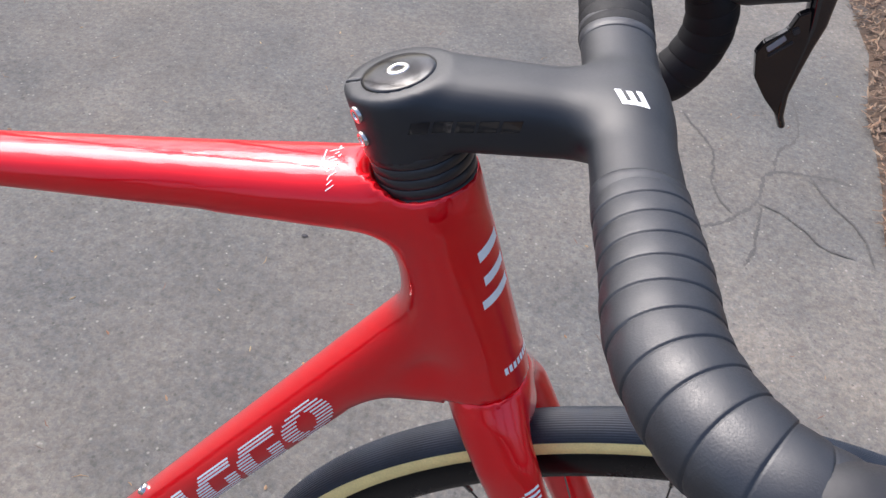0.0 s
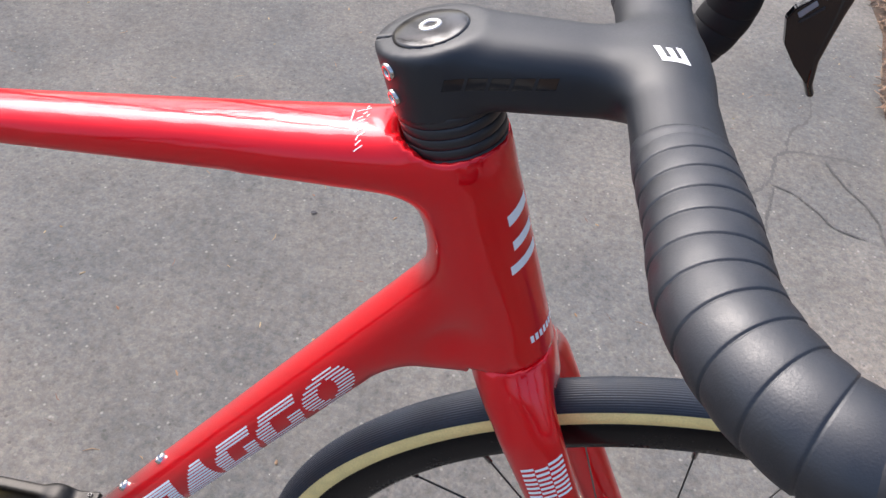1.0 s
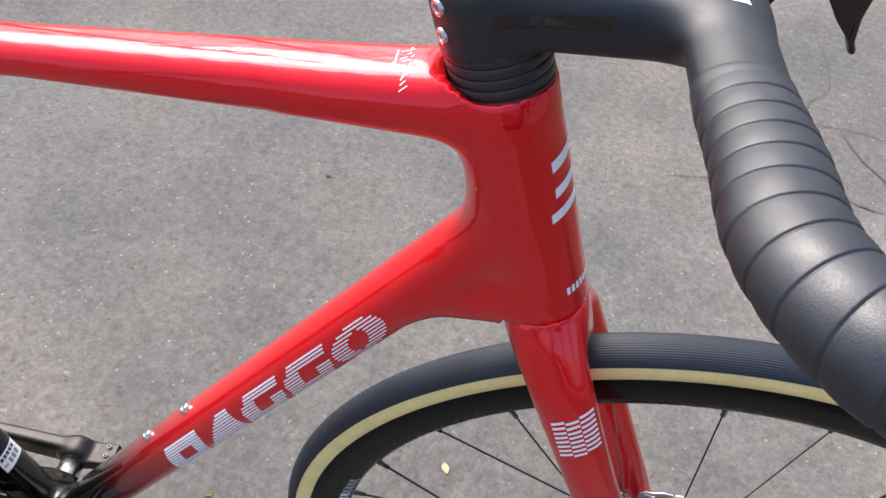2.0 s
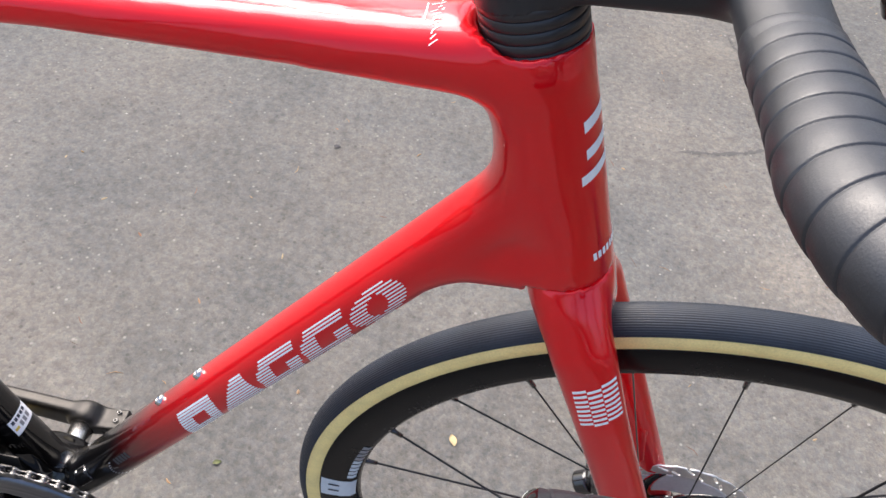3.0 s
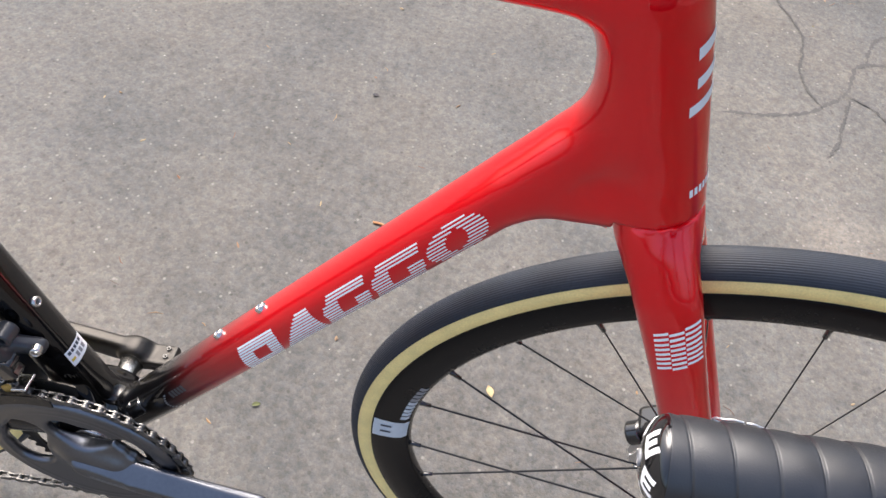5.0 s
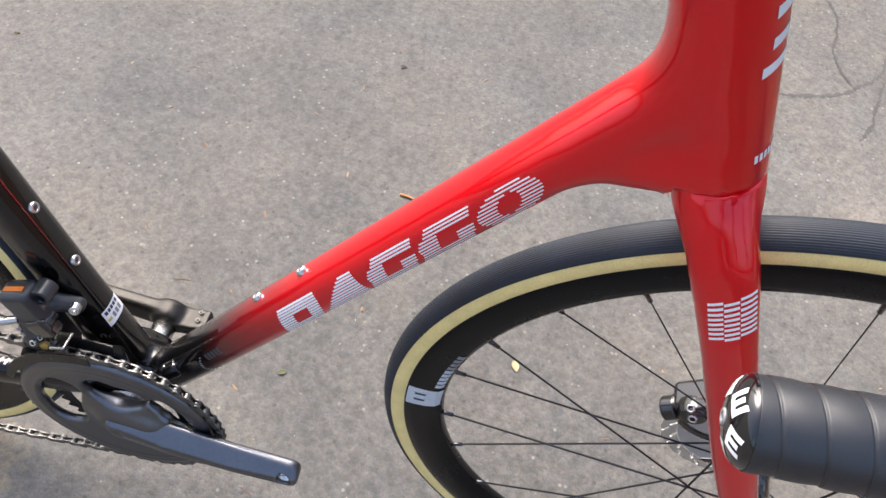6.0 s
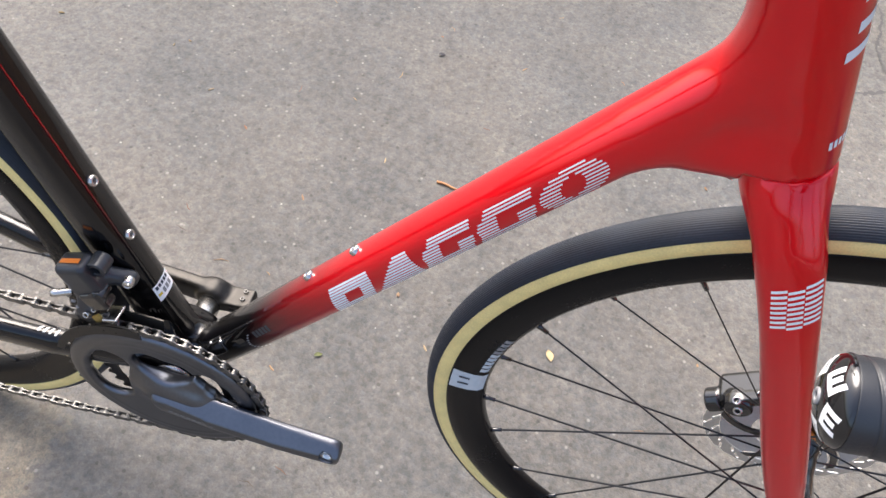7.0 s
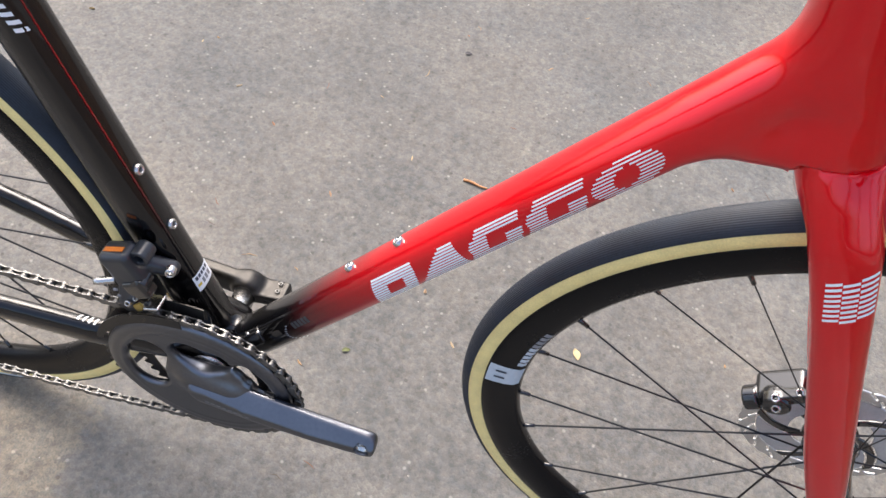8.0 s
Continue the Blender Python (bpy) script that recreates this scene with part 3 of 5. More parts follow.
def flat(o, u, v, way):
    """A parallelogram print from a corner o along u and v, laid on along way."""
    o, u, v = (np.array(q, float) for q in (o, u, v))
    return lambda a, b: (o + a[:, None] * u + b[:, None] * v, np.array(way, float))


def around(o, axis, first, second, h0, h1, f0, f1, skew=0.0, far=0.05):
    """A print wrapped round a tube: heights h0..h1 along its axis, angles f0..f1 degrees from first towards second."""
    o, axis, first, second = (np.array(q, float) for q in (o, axis, first, second))

    def place(a, b):
        f = np.radians(f0 + (f1 - f0) * a)
        out = np.cos(f)[:, None] * first + np.sin(f)[:, None] * second
        h = h0 + (h1 - h0) * b + skew * (f - np.radians(f0))
        return o + h[:, None] * axis + far * out, -out

    return place


def bolt_mesh(r, high, mat=None):
    return turned("bolt", [(r * 0.55, high * 0.2), (r * 0.55, high * 0.93), (r * 0.62, high), (r * 0.85, high), (r, high * 0.75), (r, -0.001)], 24, mat or STEEL)


# a black disc added deep in the steel socket to paint in its shade
def shaded_socket_mesh(r, high):
    return turned("socket", [(0, high * 0.45), (r * 0.56, high * 0.45), (r * 0.56, high * 0.2)], 12, GLOSS_BLACK)


def facing(at, normal):
    return Matrix.Translation(Vector(at)) @ Vector(normal).to_track_quat("Y", "Z").to_matrix().to_4x4()


def ring_plate(name, outer, inner, y0, y1, mat):
    """A flat ring with a shaped outer edge, between y0 and y1."""
    n = len(outer)
    a = np.linspace(0, 2 * np.pi, n, endpoint=False)
    c, s = np.cos(a), np.sin(a)
    rows = [(outer, y0), (outer, y1), (np.full(n, inner), y1), (np.full(n, inner), y0)]
    verts = np.vstack([np.stack([r * c, np.full(n, y), r * s], 1) for r, y in rows])
    faces = [(i * n + j, ((i + 1) % 4) * n + j, ((i + 1) % 4) * n + (j + 1) % n, i * n + (j + 1) % n) for i in range(4) for j in range(n)]
    return mesh_of(name, verts, faces, mat, False, True)


# ---- prints on the frame
DT_O, DT_U, DT_N = np.array((0.0104, 0, 0.4801)), np.array((0.597, 0, 0.802)), np.array((-0.802, 0, 0.597))
NEAR = np.array((0.0, -1.0, 0.0))


def stripe_spans(k, j, u0, u1):
    """Runs of one stripe in a plain shape: a slab with a slot, a wedge, two notched slabs and an oval ring. j counts from the top."""
    t = j / 10
    if k == 0:
        return [(u0, u0 + 0.018), (u1 - 0.016, u1 - 0.002)] if 3 < j < 8 else [(u0, u1 - 0.002 * abs(j - 5) / 2)]
    if k == 1:
        return [(u0 + 0.024 * (1 - t), u1 - 0.014 * (1 - t))]
    if k < 4:
        if j < 3 or j > 7:
            return [(u0 + 0.008 - 0.0008 * j, u1 - 0.004)]
        return [(u0 + 0.001 * abs(j - 5), u0 + 0.019), (u1 - 0.017, u1 - 0.002)] if j > 4 else [(u0 + 0.001 * abs(j - 5), u0 + 0.019)]
    reach = 0.5 * (u1 - u0) * math.sqrt(max(0.0, 1 - (2 * t - 1) ** 2 * 0.86))
    hole = 0.5 * (u1 - u0 - 0.034) * math.sqrt(max(0.0, 1 - ((2 * t - 1) / 0.62) ** 2))
    c = (u0 + u1) / 2
    return [(c - reach, c - hole), (c + hole, c + reach)] if hole > 0.001 else [(c - reach, c + reach)]


for k in range(5):
    pieces = []
    first, wide, fill = -0.032 + 0.0553 * k, 0.0535, 0.74 - 0.075 * k
    for j in range(11):
        f1 = 23 - 6.1 * j
        f0 = f1 - 6.1 * fill
        slant = 0.012 * f1 / 50
        pieces += [(around(DT_O, DT_U, NEAR, DT_N, a + slant, b + slant, f0, f1), 2, 6) for a, b in stripe_spans(k, j, first, first + wide)]
    decal("logo_stripe", frame_shape, pieces, WHITE, bike, "white printed stripe")

FWD = np.array((0.949, 0, 0.314))
for low, high, turn in ((0.0728, 0.0790, 33), (0.0879, 0.0942, 42), (0.1043, 0.1108, 42)):
    decal("logo_bar", frame_shape, [(around(HEAD_LOW, UP, NEAR, FWD, low, high, turn, 84, 0.004), 14, 2)], WHITE, bike, "white slanted bar on the head tube")
decal("lettering_bar", frame_shape, [(around(HEAD_LOW, UP, NEAR, FWD, 0.0172, 0.0225, 38 + 7.5 * k, 43 + 7.5 * k), 2, 2) for k in range(9)], WHITE, bike, "tiny white bar")
pieces = [(flat((0.1555 + 0.0016 * math.sin(k * 2.1), 0.009 - 0.0021 * k, 0.9), (0.0005, -0.0002, 0), (-0.0022 + 0.0014 * math.cos(k * 1.7), -0.0022, 0), (0, 0, -1)), 1, 2) for k in range(14)]
pieces += [(flat((0.1488, 0.004 - 0.0012 * k, 0.9), (0.0007, 0, 0), (0, -0.0009, 0), (0, 0, -1)), 1, 1) for k in range(12)]
decal("lettering_bar", frame_shape, pieces, WHITE, bike, "fine white stroke")
ST_O, ST_U, ST_F = np.array((-0.2073, 0, 0.4033)), np.array((-0.290, 0, 0.957)), np.array((0.957, 0, 0.290))
sticker = decal("sticker", frame_shape, [(around(ST_O, ST_U, NEAR, ST_F, -0.0525, -0.0335, 58, 128), 12, 4)], WHITE, bike, "white paper sticker on the black seat tube")
DARK_PRINT = material("dark_print", (0.03, 0.04, 0.06), 0.5)
decal("print_bar", frame_shape, [(around(ST_O, ST_U, NEAR, ST_F, -0.0395, -0.0355, 64 + 11 * k, 72 + 11 * k), 2, 1) for k in range(5)], DARK_PRINT, sticker, "", 0.0004)
decal("print_bar", frame_shape, [(around(ST_O, ST_U, NEAR, ST_F, -0.0485, -0.0425, 80 + 13 * k, 89 + 13 * k), 2, 1) for k in range(3)], GREY_MARK, sticker, "", 0.0004)
decal("print_bar", frame_shape, [(around(ST_O, ST_U, NEAR, ST_F, -0.0470, -0.0440, 62, 74), 2, 1)], material("yellow_print", (0.7, 0.5, 0.05), 0.5), sticker, "", 0.0004)
decal("lettering_bar", frame_shape, [(flat((-0.2775 + 0.0033 * k, -0.06, 0.6445 - 0.0055 * k), (0.0085, 0, 0.0018), (0.0012, 0, -0.0030), (0, 1, 0)), 2, 1) for k in range(4)], WHITE, bike, "small white bar")
decal("logo_mark", frame_shape, [(flat((-0.292 + 0.0055 * k, -0.060, 0.37), (0.0022, 0, 0), (0.001, 0.0070, 0), (0, 0.2, -1)), 1, 4) for k in range(4)] + [(flat((-0.292, -0.0508, 0.37), (0.0187, 0, 0), (0, 0.0018, 0), (0, 0.2, -1)), 5, 1)], WHITE, bike, "white plain mark on the black stay")

decal("print_bar", frame_shape, [(around(DT_O, DT_U, NEAR, DT_N, -0.1480 + 0.0052 * k, -0.1440 + 0.0052 * k, -2, 16), 2, 3) for k in range(5)], material("faint_print", (0.05, 0.05, 0.052), 0.4), bike, "faint grey print")
decal("guard_edge", frame_shape, [(around(DT_O, DT_U, NEAR, DT_N, -0.1560 - 0.010 * math.sin(0.3 * k), -0.1530 - 0.010 * math.sin(0.3 * k), -48 + 6 * k, -45 + 6 * k), 1, 1) for k in range(11)], GREY_MARK, bike, "grey notch of a clear guard")
port = part("port_cover", solid("port_cover", lambda p: np.maximum(np.abs(frame_shape(p) - 0.0004) - 0.0010, block(p, (-0.121, -0.022, 0.316), (0.013, 0.012, 0.007), (0, -52, 0), 0.003)), (-0.145, -0.040, 0.295), (-0.095, -0.005, 0.340), 0.0012, GLOSS_BLACK), bike, "black cable port cover")
for at in ((-0.1275, -0.030, 0.3150), (-0.1160, -0.030, 0.3270)):
    base = trace(frame_shape, np.array([at]), np.array([(0.0, 1.0, 0.0)]), 0.0010)[0]
    part("port_screw", bolt_mesh(0.0022, 0.0012), port, "small steel screw", facing(base, (0.3, -1, 0.1)))

boss = bolt_mesh(0.0048, 0.0032)
for at, way in (((0.0, 0, 0.5008), DT_N), ((-0.0391, 0, 0.4502), DT_N), ((-0.2159, 0, 0.4958), ST_F), ((-0.1985, 0, 0.4343), ST_F)):
    base = trace(frame_shape, np.array([at]) + 0.01 * way[None], -way[None], 0.0)[0]
    screw = part("bottle_bolt", boss, bike, "silver socket bolt", facing(base, way))
    part("socket", shaded_socket_mesh(0.0048, 0.0032), screw)

# checked print on the fork
inv = STEER.inverted()
for k in range(5):
    pieces = []
    for j in range(8):
        o = np.array((0.2655, -0.09, 0.6345)) + k * np.array((0.0074, 0, 0.0062)) + (j + 0.45 * (k % 2)) * np.array((0.00172, 0, -0.0040))
        pieces.append((flat(tuple(inv @ Vector(o)), (0.0070, 0, 0.0058), (0.0009, 0, -0.0020), (0, 1, 0)), 3, 1))
    decal("print_stripe", fork_shape, pieces, WHITE, fork, "white stripe of a checked band", keep=lambda v: v[:, 1] < -0.012)

# ---- prints on the front wheel


def on_rim(name, r0, r1, a0, a1, mat, parent, label="", out=0.0):
    prof = sorted((r, y) for r, y in rim_profile() if y > 0 and r < 0.3220 and y != 0.0085)
    rs, ys = [q[0] for q in prof], [q[1] for q in prof]
    n, m_ = max(2, int(abs(a1 - a0) * 2)), 14
    verts = []
    for i in range(n + 1):
        a = radians(a0 + (a1 - a0) * i / n)
        for j in range(m_ + 1):
            r = r0 + (r1 - r0) * j / m_
            verts.append((r * math.cos(a), -(np.interp(r, rs, ys) + 0.0004 + out), r * math.sin(a)))
    faces = [(i * (m_ + 1) + j, i * (m_ + 1) + j + 1, (i + 1) * (m_ + 1) + j + 1, (i + 1) * (m_ + 1) + j) for i in range(n) for j in range(m_)]
    return part(name, mesh_of(name, verts, faces, mat), parent, label)


PALE = material("pale_print", (0.55, 0.6, 0.64), 0.4, 0, 0, 0.06, 300)
on_rim("rim_label", 0.2885, 0.3200, 176.2, 182.0, PALE, front, "pale grey label with two dark strokes")
for a in (177.7, 179.7):
    on_rim("label_stroke", 0.3030, 0.3130, a, a + 0.55, DARK_PRINT, front, "", 0.0004)
for k in range(9):
    on_rim("lettering_bar", 0.2900, 0.2975, 174.8 - 1.45 * k, 173.7 - 1.45 * k, GREY_MARK if k > 4 else PALE, front)


def on_tyre(name, a0, a1, d0, d1, mat, parent, label):
    verts = []
    for i in range(9):
        a = radians(a0 + (a1 - a0) * i / 8)
        for j in range(4):
            d = radians(d0 + (d1 - d0) * j / 3)
            r, y = 0.3284 + 0.01485 * math.sin(d), -0.01485 * math.cos(d)
            verts.append((r * math.cos(a), y, r * math.sin(a)))
    return part(name, mesh_of(name, verts, [(i * 4 + j, i * 4 + j + 1, i * 4 + j + 5, i * 4 + j + 4) for i in range(8) for j in range(3)], mat), parent, label)


on_tyre("tyre_label", -79, -69, -5, 14, PALE, rear, "pale label on the sidewall")
on_tyre("tyre_label", -68.6, -67.6, -5, 14, material("red_print", (0.5, 0.03, 0.02), 0.5), rear, "small red print")

# ---- head and stem fittings
SPACER = material("satin_black", (0.020, 0.020, 0.022), 0.36, 0, 0, 0.1, 400)
ring_mesh = turned("spacer", [(0.012, 0.0001), (0.0241, 0.0001), (0.0245, 0.0004), (0.0245, 0.0053), (0.0241, 0.0056), (0.012, 0.0056)], 96, SPACER, closed=True)
rearward = facing((0, 0, 0), UP).to_3x3().inverted() @ Vector(-FWD)
for v in ring_mesh.vertices:
    if v.co.dot(rearward) > 0.001:
        v.co += 0.0018 * rearward
for k in range(5):
    part("spacer", ring_mesh, bike, "black headset spacer ring", facing(HEAD_TOP + (0.0057 * k - 0.0045) * UP, UP))
cap = part("top_cap", turned("top_cap", [(0, 0.0016), (0.006, 0.0016), (0.011, 0.0013), (0.0162, 0.0006), (0.0178, -0.0001), (0.0179, -0.003)], 64, material("polished_black", (0.006, 0.006, 0.007), 0.16, 0, 0.0)), cockpit, "glossy black top cap", facing(CLAMP + 0.0001 * UP, UP))
part("cap_bolt", turned("cap_bolt", [(0, 0.0006), (0.0026, 0.0006), (0.0026, 0.0018), (0.0048, 0.0018), (0.0056, 0.0012), (0.0058, -0.001)], 32, STEEL), cap, "silver bolt", Matrix.Translation((0, 0.0004, 0)))
for at in ((0.1672, -0.0174, 0.8812), (0.1703, -0.0159, 0.8675)):
    q = np.array(at) - CLAMP
    way = q - (q @ UP) * UP
    way /= np.linalg.norm(way)
    base = trace(cockpit_shape, (np.array(at) + 0.004 * way)[None], -way[None], -0.0006)[0]
    screw = part("clamp_bolt", bolt_mesh(0.0040, 0.0020), cockpit, "silver stem bolt", facing(base, way))
    part("socket", shaded_socket_mesh(0.0040, 0.0020), screw)
decal("lettering_bar", cockpit_shape, [(flat((0.1915 + 0.0100 * k, -0.06, 0.8800 + 0.0013 * k), (0.0085, 0, 0.0012), (0.0008, 0, 0.0058), (0, 1, 0)), 3, 2) for k in range(5)], GLOSS_BLACK, cockpit, "glossy black block")
MARK_O, MARK_U, MARK_V = np.array((0.2808, -0.0188, 0.93)), np.array((0.0118, -0.0010, 0)), np.array((-0.0034, 0.0108, 0))
mark = [(0.0, 1.0, 0.0, 0.24), (0.0, 0.24, 0.0, 0.95), (0.40, 0.62, 0.0, 0.86), (0.78, 1.0, 0.0, 0.95)]
decal("logo_mark", cockpit_shape, [(flat(MARK_O + a0 * MARK_U + b0 * MARK_V, (a1 - a0) * MARK_U, (b1 - b0) * MARK_V, (0, 0, -1)), 4, 4) for a0, a1, b0, b1 in mark], WHITE, cockpit, "stroke of a small white mark")

for s in (-1, 1):
    pts = [(0.288, s * 0.062, 0.8905), (0.288, s * 0.072, 0.8905), (0.288, s * 0.080, 0.8908)]
    part("finishing_band", sweep("finishing_band", pts, 14, 48, lambda q, a: (0.0190 + 0.0009 * clip01(np.array(q) / 0.003) * (1 + 0.25 * np.sin(3 * a)), 0.0134 + 0.0009 * clip01(np.array(q) / 0.003)), TAPE), bike, "shiny black finishing tape")

# ---- bar ends


def dome(p):
    """The rounded outside of a bar plug, about its own y axis."""
    return (np.linalg.norm(p / (0.0160, 0.0078, 0.0160), axis=1) - 1) * 0.0078


def bar_end(s):
    at, way = Vector((0.2255, s * 0.206, 0.771)), Vector((-0.99, -s * 0.03, -0.14))
    rounded = [(0.0160 * math.sin(radians(d)), 0.0078 * math.cos(radians(d))) for d in range(0, 91, 6)]
    plug = part("bar_plug", turned("bar_plug", rounded + [(0.0156, -0.004)], 48, GLOSS_BLACK), bike, "black bar-end plug with white marks", facing(at, way))
    for k in range(5):
        a = radians(72 * k + 20)
        out, along = np.array((math.cos(a), 0, math.sin(a))), np.array((-math.sin(a), 0, math.cos(a)))
        strokes = [(0.0072, 0.0094, -0.0042, 0.0042), (0.0090, 0.0140, -0.0042, -0.0022), (0.0090, 0.0134, -0.0010, 0.0010), (0.0090, 0.0140, 0.0022, 0.0042)]
        decal("plug_mark", dome, [(flat(r0 * out + t0 * along + (0, 0.02, 0), (r1 - r0) * out, (t1 - t0) * along, (0, -1, 0)), 5, 3) for r0, r1, t0, t1 in strokes], WHITE, plug, "", 0.0002)
    part("plug_screw", bolt_mesh(0.0030, 0.0012, GREY_MARK), plug, "", Matrix.Translation((0, 0.0072, 0)))


bar_end(-1)
bar_end(1)

# ---- shifters


def plate(name, outline, y0, y1, mat):
    """A flat plate of that outline in the bike's plane, its edges eased."""
    bm = bmesh.new()
    loops = [[bm.verts.new((x, y, z)) for x, z in outline] for y in (y0, y1)]
    bm.faces.new(loops[0])
    bm.faces.new(loops[1][::-1])
    for i in range(len(outline)):
        j = (i + 1) % len(outline)
        bm.faces.new((loops[0][i], loops[1][i], loops[1][j], loops[0][j]))
    bmesh.ops.recalc_face_normals(bm, faces=bm.faces)
    bmesh.ops.bevel(bm, geom=bm.edges[:], offset=min(0.0008, abs(y1 - y0) * 0.3), segments=2, affect="EDGES")
    me = bpy.data.meshes.new(name)
    bm.to_mesh(me)
    bm.free()
    me.materials.append(mat)
    return me


def shifter(s):
    def put(p):
        return np.stack([p[:, 0], p[:, 1] * s, p[:, 2]], 1)

    def hood(p):
        q = put(p)
        return smin(chain_of(q, [(0.326, 0.2015, 0.896), (0.385, 0.1995, 0.888), (0.426, 0.1965, 0.897)], [(0.0188, 0.0168), (0.0205, 0.0165), (0.0195, 0.0160)]), limb(q, (0.424, 0.1965, 0.905), (0.436, 0.195, 0.934), (0.0165, 0.0145), (0.0125, 0.0125)), 0.012)

    def lever(p):
        q = put(p)
        return chain_of(q, [(0.4300, 0.189, 0.885), (0.4318, 0.188, 0.867), (0.4306, 0.187, 0.851), (0.4297, 0.186, 0.834), (0.4292, 0.185, 0.8164), (0.4326, 0.184, 0.7988), (0.4362, 0.1835, 0.7925)], [(0.0086, 0.009), (0.0070, 0.009), (0.0052, 0.0085), (0.0042, 0.0075), (0.0034, 0.0065), (0.0028, 0.006), (0.0028, 0.0055)], 2.6)

    y0, y1 = sorted((s * 0.175, s * 0.222))
    h = part("shifter", solid("shifter", hood, (0.30, y0, 0.865), (0.455, y1, 0.95), 0.0026, RUBBER), bike, "black rubber brake hood")
    part("brake_lever", solid("brake_lever", lever, (0.42, y0, 0.785), (0.45, y1, 0.91), 0.0016, GLOSS_BLACK), h, "black carbon brake lever")
    blade = [(0.4023, 0.8520), (0.4142, 0.8626), (0.4168, 0.8730), (0.4230, 0.8770), (0.4290, 0.8560), (0.4286, 0.8182), (0.4300, 0.7995), (0.4162, 0.8123), (0.4045, 0.8265), (0.3991, 0.8442)]
    paddle = part("shift_paddle", plate("shift_paddle", blade, s * 0.1785, s * 0.1850, GLOSS_BLACK), h, "black shift paddle")
    part("paddle_inlay", plate("paddle_inlay", [(0.4040, 0.8490), (0.4125, 0.8590), (0.4150, 0.8560), (0.4065, 0.8460)], s * 0.1776, s * 0.1790, GREY_MARK), paddle, "grey inlay")
    part("paddle_inlay", plate("paddle_inlay", [(0.4068, 0.8440), (0.4190, 0.8560), (0.4200, 0.8545), (0.4078, 0.8425)], s * 0.1776, s * 0.1790, MECH), paddle, "dark grey inlay")
    part("paddle_button", plate("paddle_button", [(0.4155, 0.8630), (0.4190, 0.8660), (0.4215, 0.8625), (0.4180, 0.8595)], s * 0.1770, s * 0.1790, MECH), paddle, "dark grey button")


shifter(1)
shifter(-1)

# ---- brake on the front wheel
ROTOR_Y = 0.0435


def rotor_shape(p):
    r, a = np.hypot(p[:, 0], p[:, 2]), np.arctan2(p[:, 2], p[:, 0])
    d = np.maximum(np.abs(p[:, 1]) - 0.0009, np.maximum(r - 0.0800 - 0.0006 * np.sin(a * 30), 0.0655 - r))
    for rad_, n, turn, half in ((0.0755, 20, 0.0, 0.0042), (0.0695, 20, 0.157, 0.0036)):
        w = 2 * np.pi / n
        b = (a - turn + w / 2) % w - w / 2
        x, z = r * np.cos(b) - rad_, r * np.sin(b)
        x, z = x * 0.8 - z * 0.6, x * 0.6 + z * 0.8
        d = np.maximum(d, 0.0013 - np.hypot(x, z - np.clip(z, -half, half)))
    return d


def carrier_shape(p):
    r, a = np.hypot(p[:, 0], p[:, 2]), np.arctan2(p[:, 2], p[:, 0])
    w = 2 * np.pi / 5
    b = (a + 0.5 * (r - 0.03) / 0.03 + w / 2) % w - w / 2
    arm = np.maximum(np.abs(b * r) - 0.0045, r - 0.067)
    return np.maximum(np.minimum(arm, r - 0.024), np.abs(p[:, 1]) - 0.0016)


def fin_shape(p):
    r, a = np.hypot(p[:, 0], p[:, 2]), np.arctan2(p[:, 2], p[:, 0])
    w = 2 * np.pi / 5
    b = np.abs((a + 0.5 * (r - 0.03) / 0.03) % w - w / 2)
    return np.maximum(np.maximum(np.maximum(0.036 - r, r - 0.0645), b * r - 0.5 * w * r + 0.007), np.abs(p[:, 1]) - 0.0009)


ROTOR_STEEL = material("brushed_rotor_steel", (0.72, 0.71, 0.69), 0.48, 1.0, 0, 0.1, 600)
rotor = part("brake_rotor", solid("brake_rotor", rotor_shape, (-0.082, -0.0018, -0.082), (0.082, 0.0018, 0.082), 0.0009, ROTOR_STEEL), bike, "slotted steel brake disc", STEER @ Matrix.Translation(Vector(FRONT) + Vector((0, ROTOR_Y, 0))))
part("disc_carrier", solid("disc_carrier", carrier_shape, (-0.068, -0.0022, -0.068), (0.068, 0.0022, 0.068), 0.0011, GLOSS_BLACK), rotor, "black disc carrier")
part("cooling_fin", solid("cooling_fin", fin_shape, (-0.062, -0.0015, -0.062), (0.062, 0.0015, 0.062), 0.0011, material("pale_alloy", (0.55, 0.55, 0.56), 0.5, 0.6, 0, 0.1, 400)), rotor, "pale alloy cooling fins")
part("lock_ring", turned("lock_ring", [(0.012, -0.0075), (0.0185, -0.0075), (0.0195, -0.006), (0.0195, -0.0022), (0.012, -0.0022)], 40, ORANGE, closed=True), rotor, "orange lock ring")


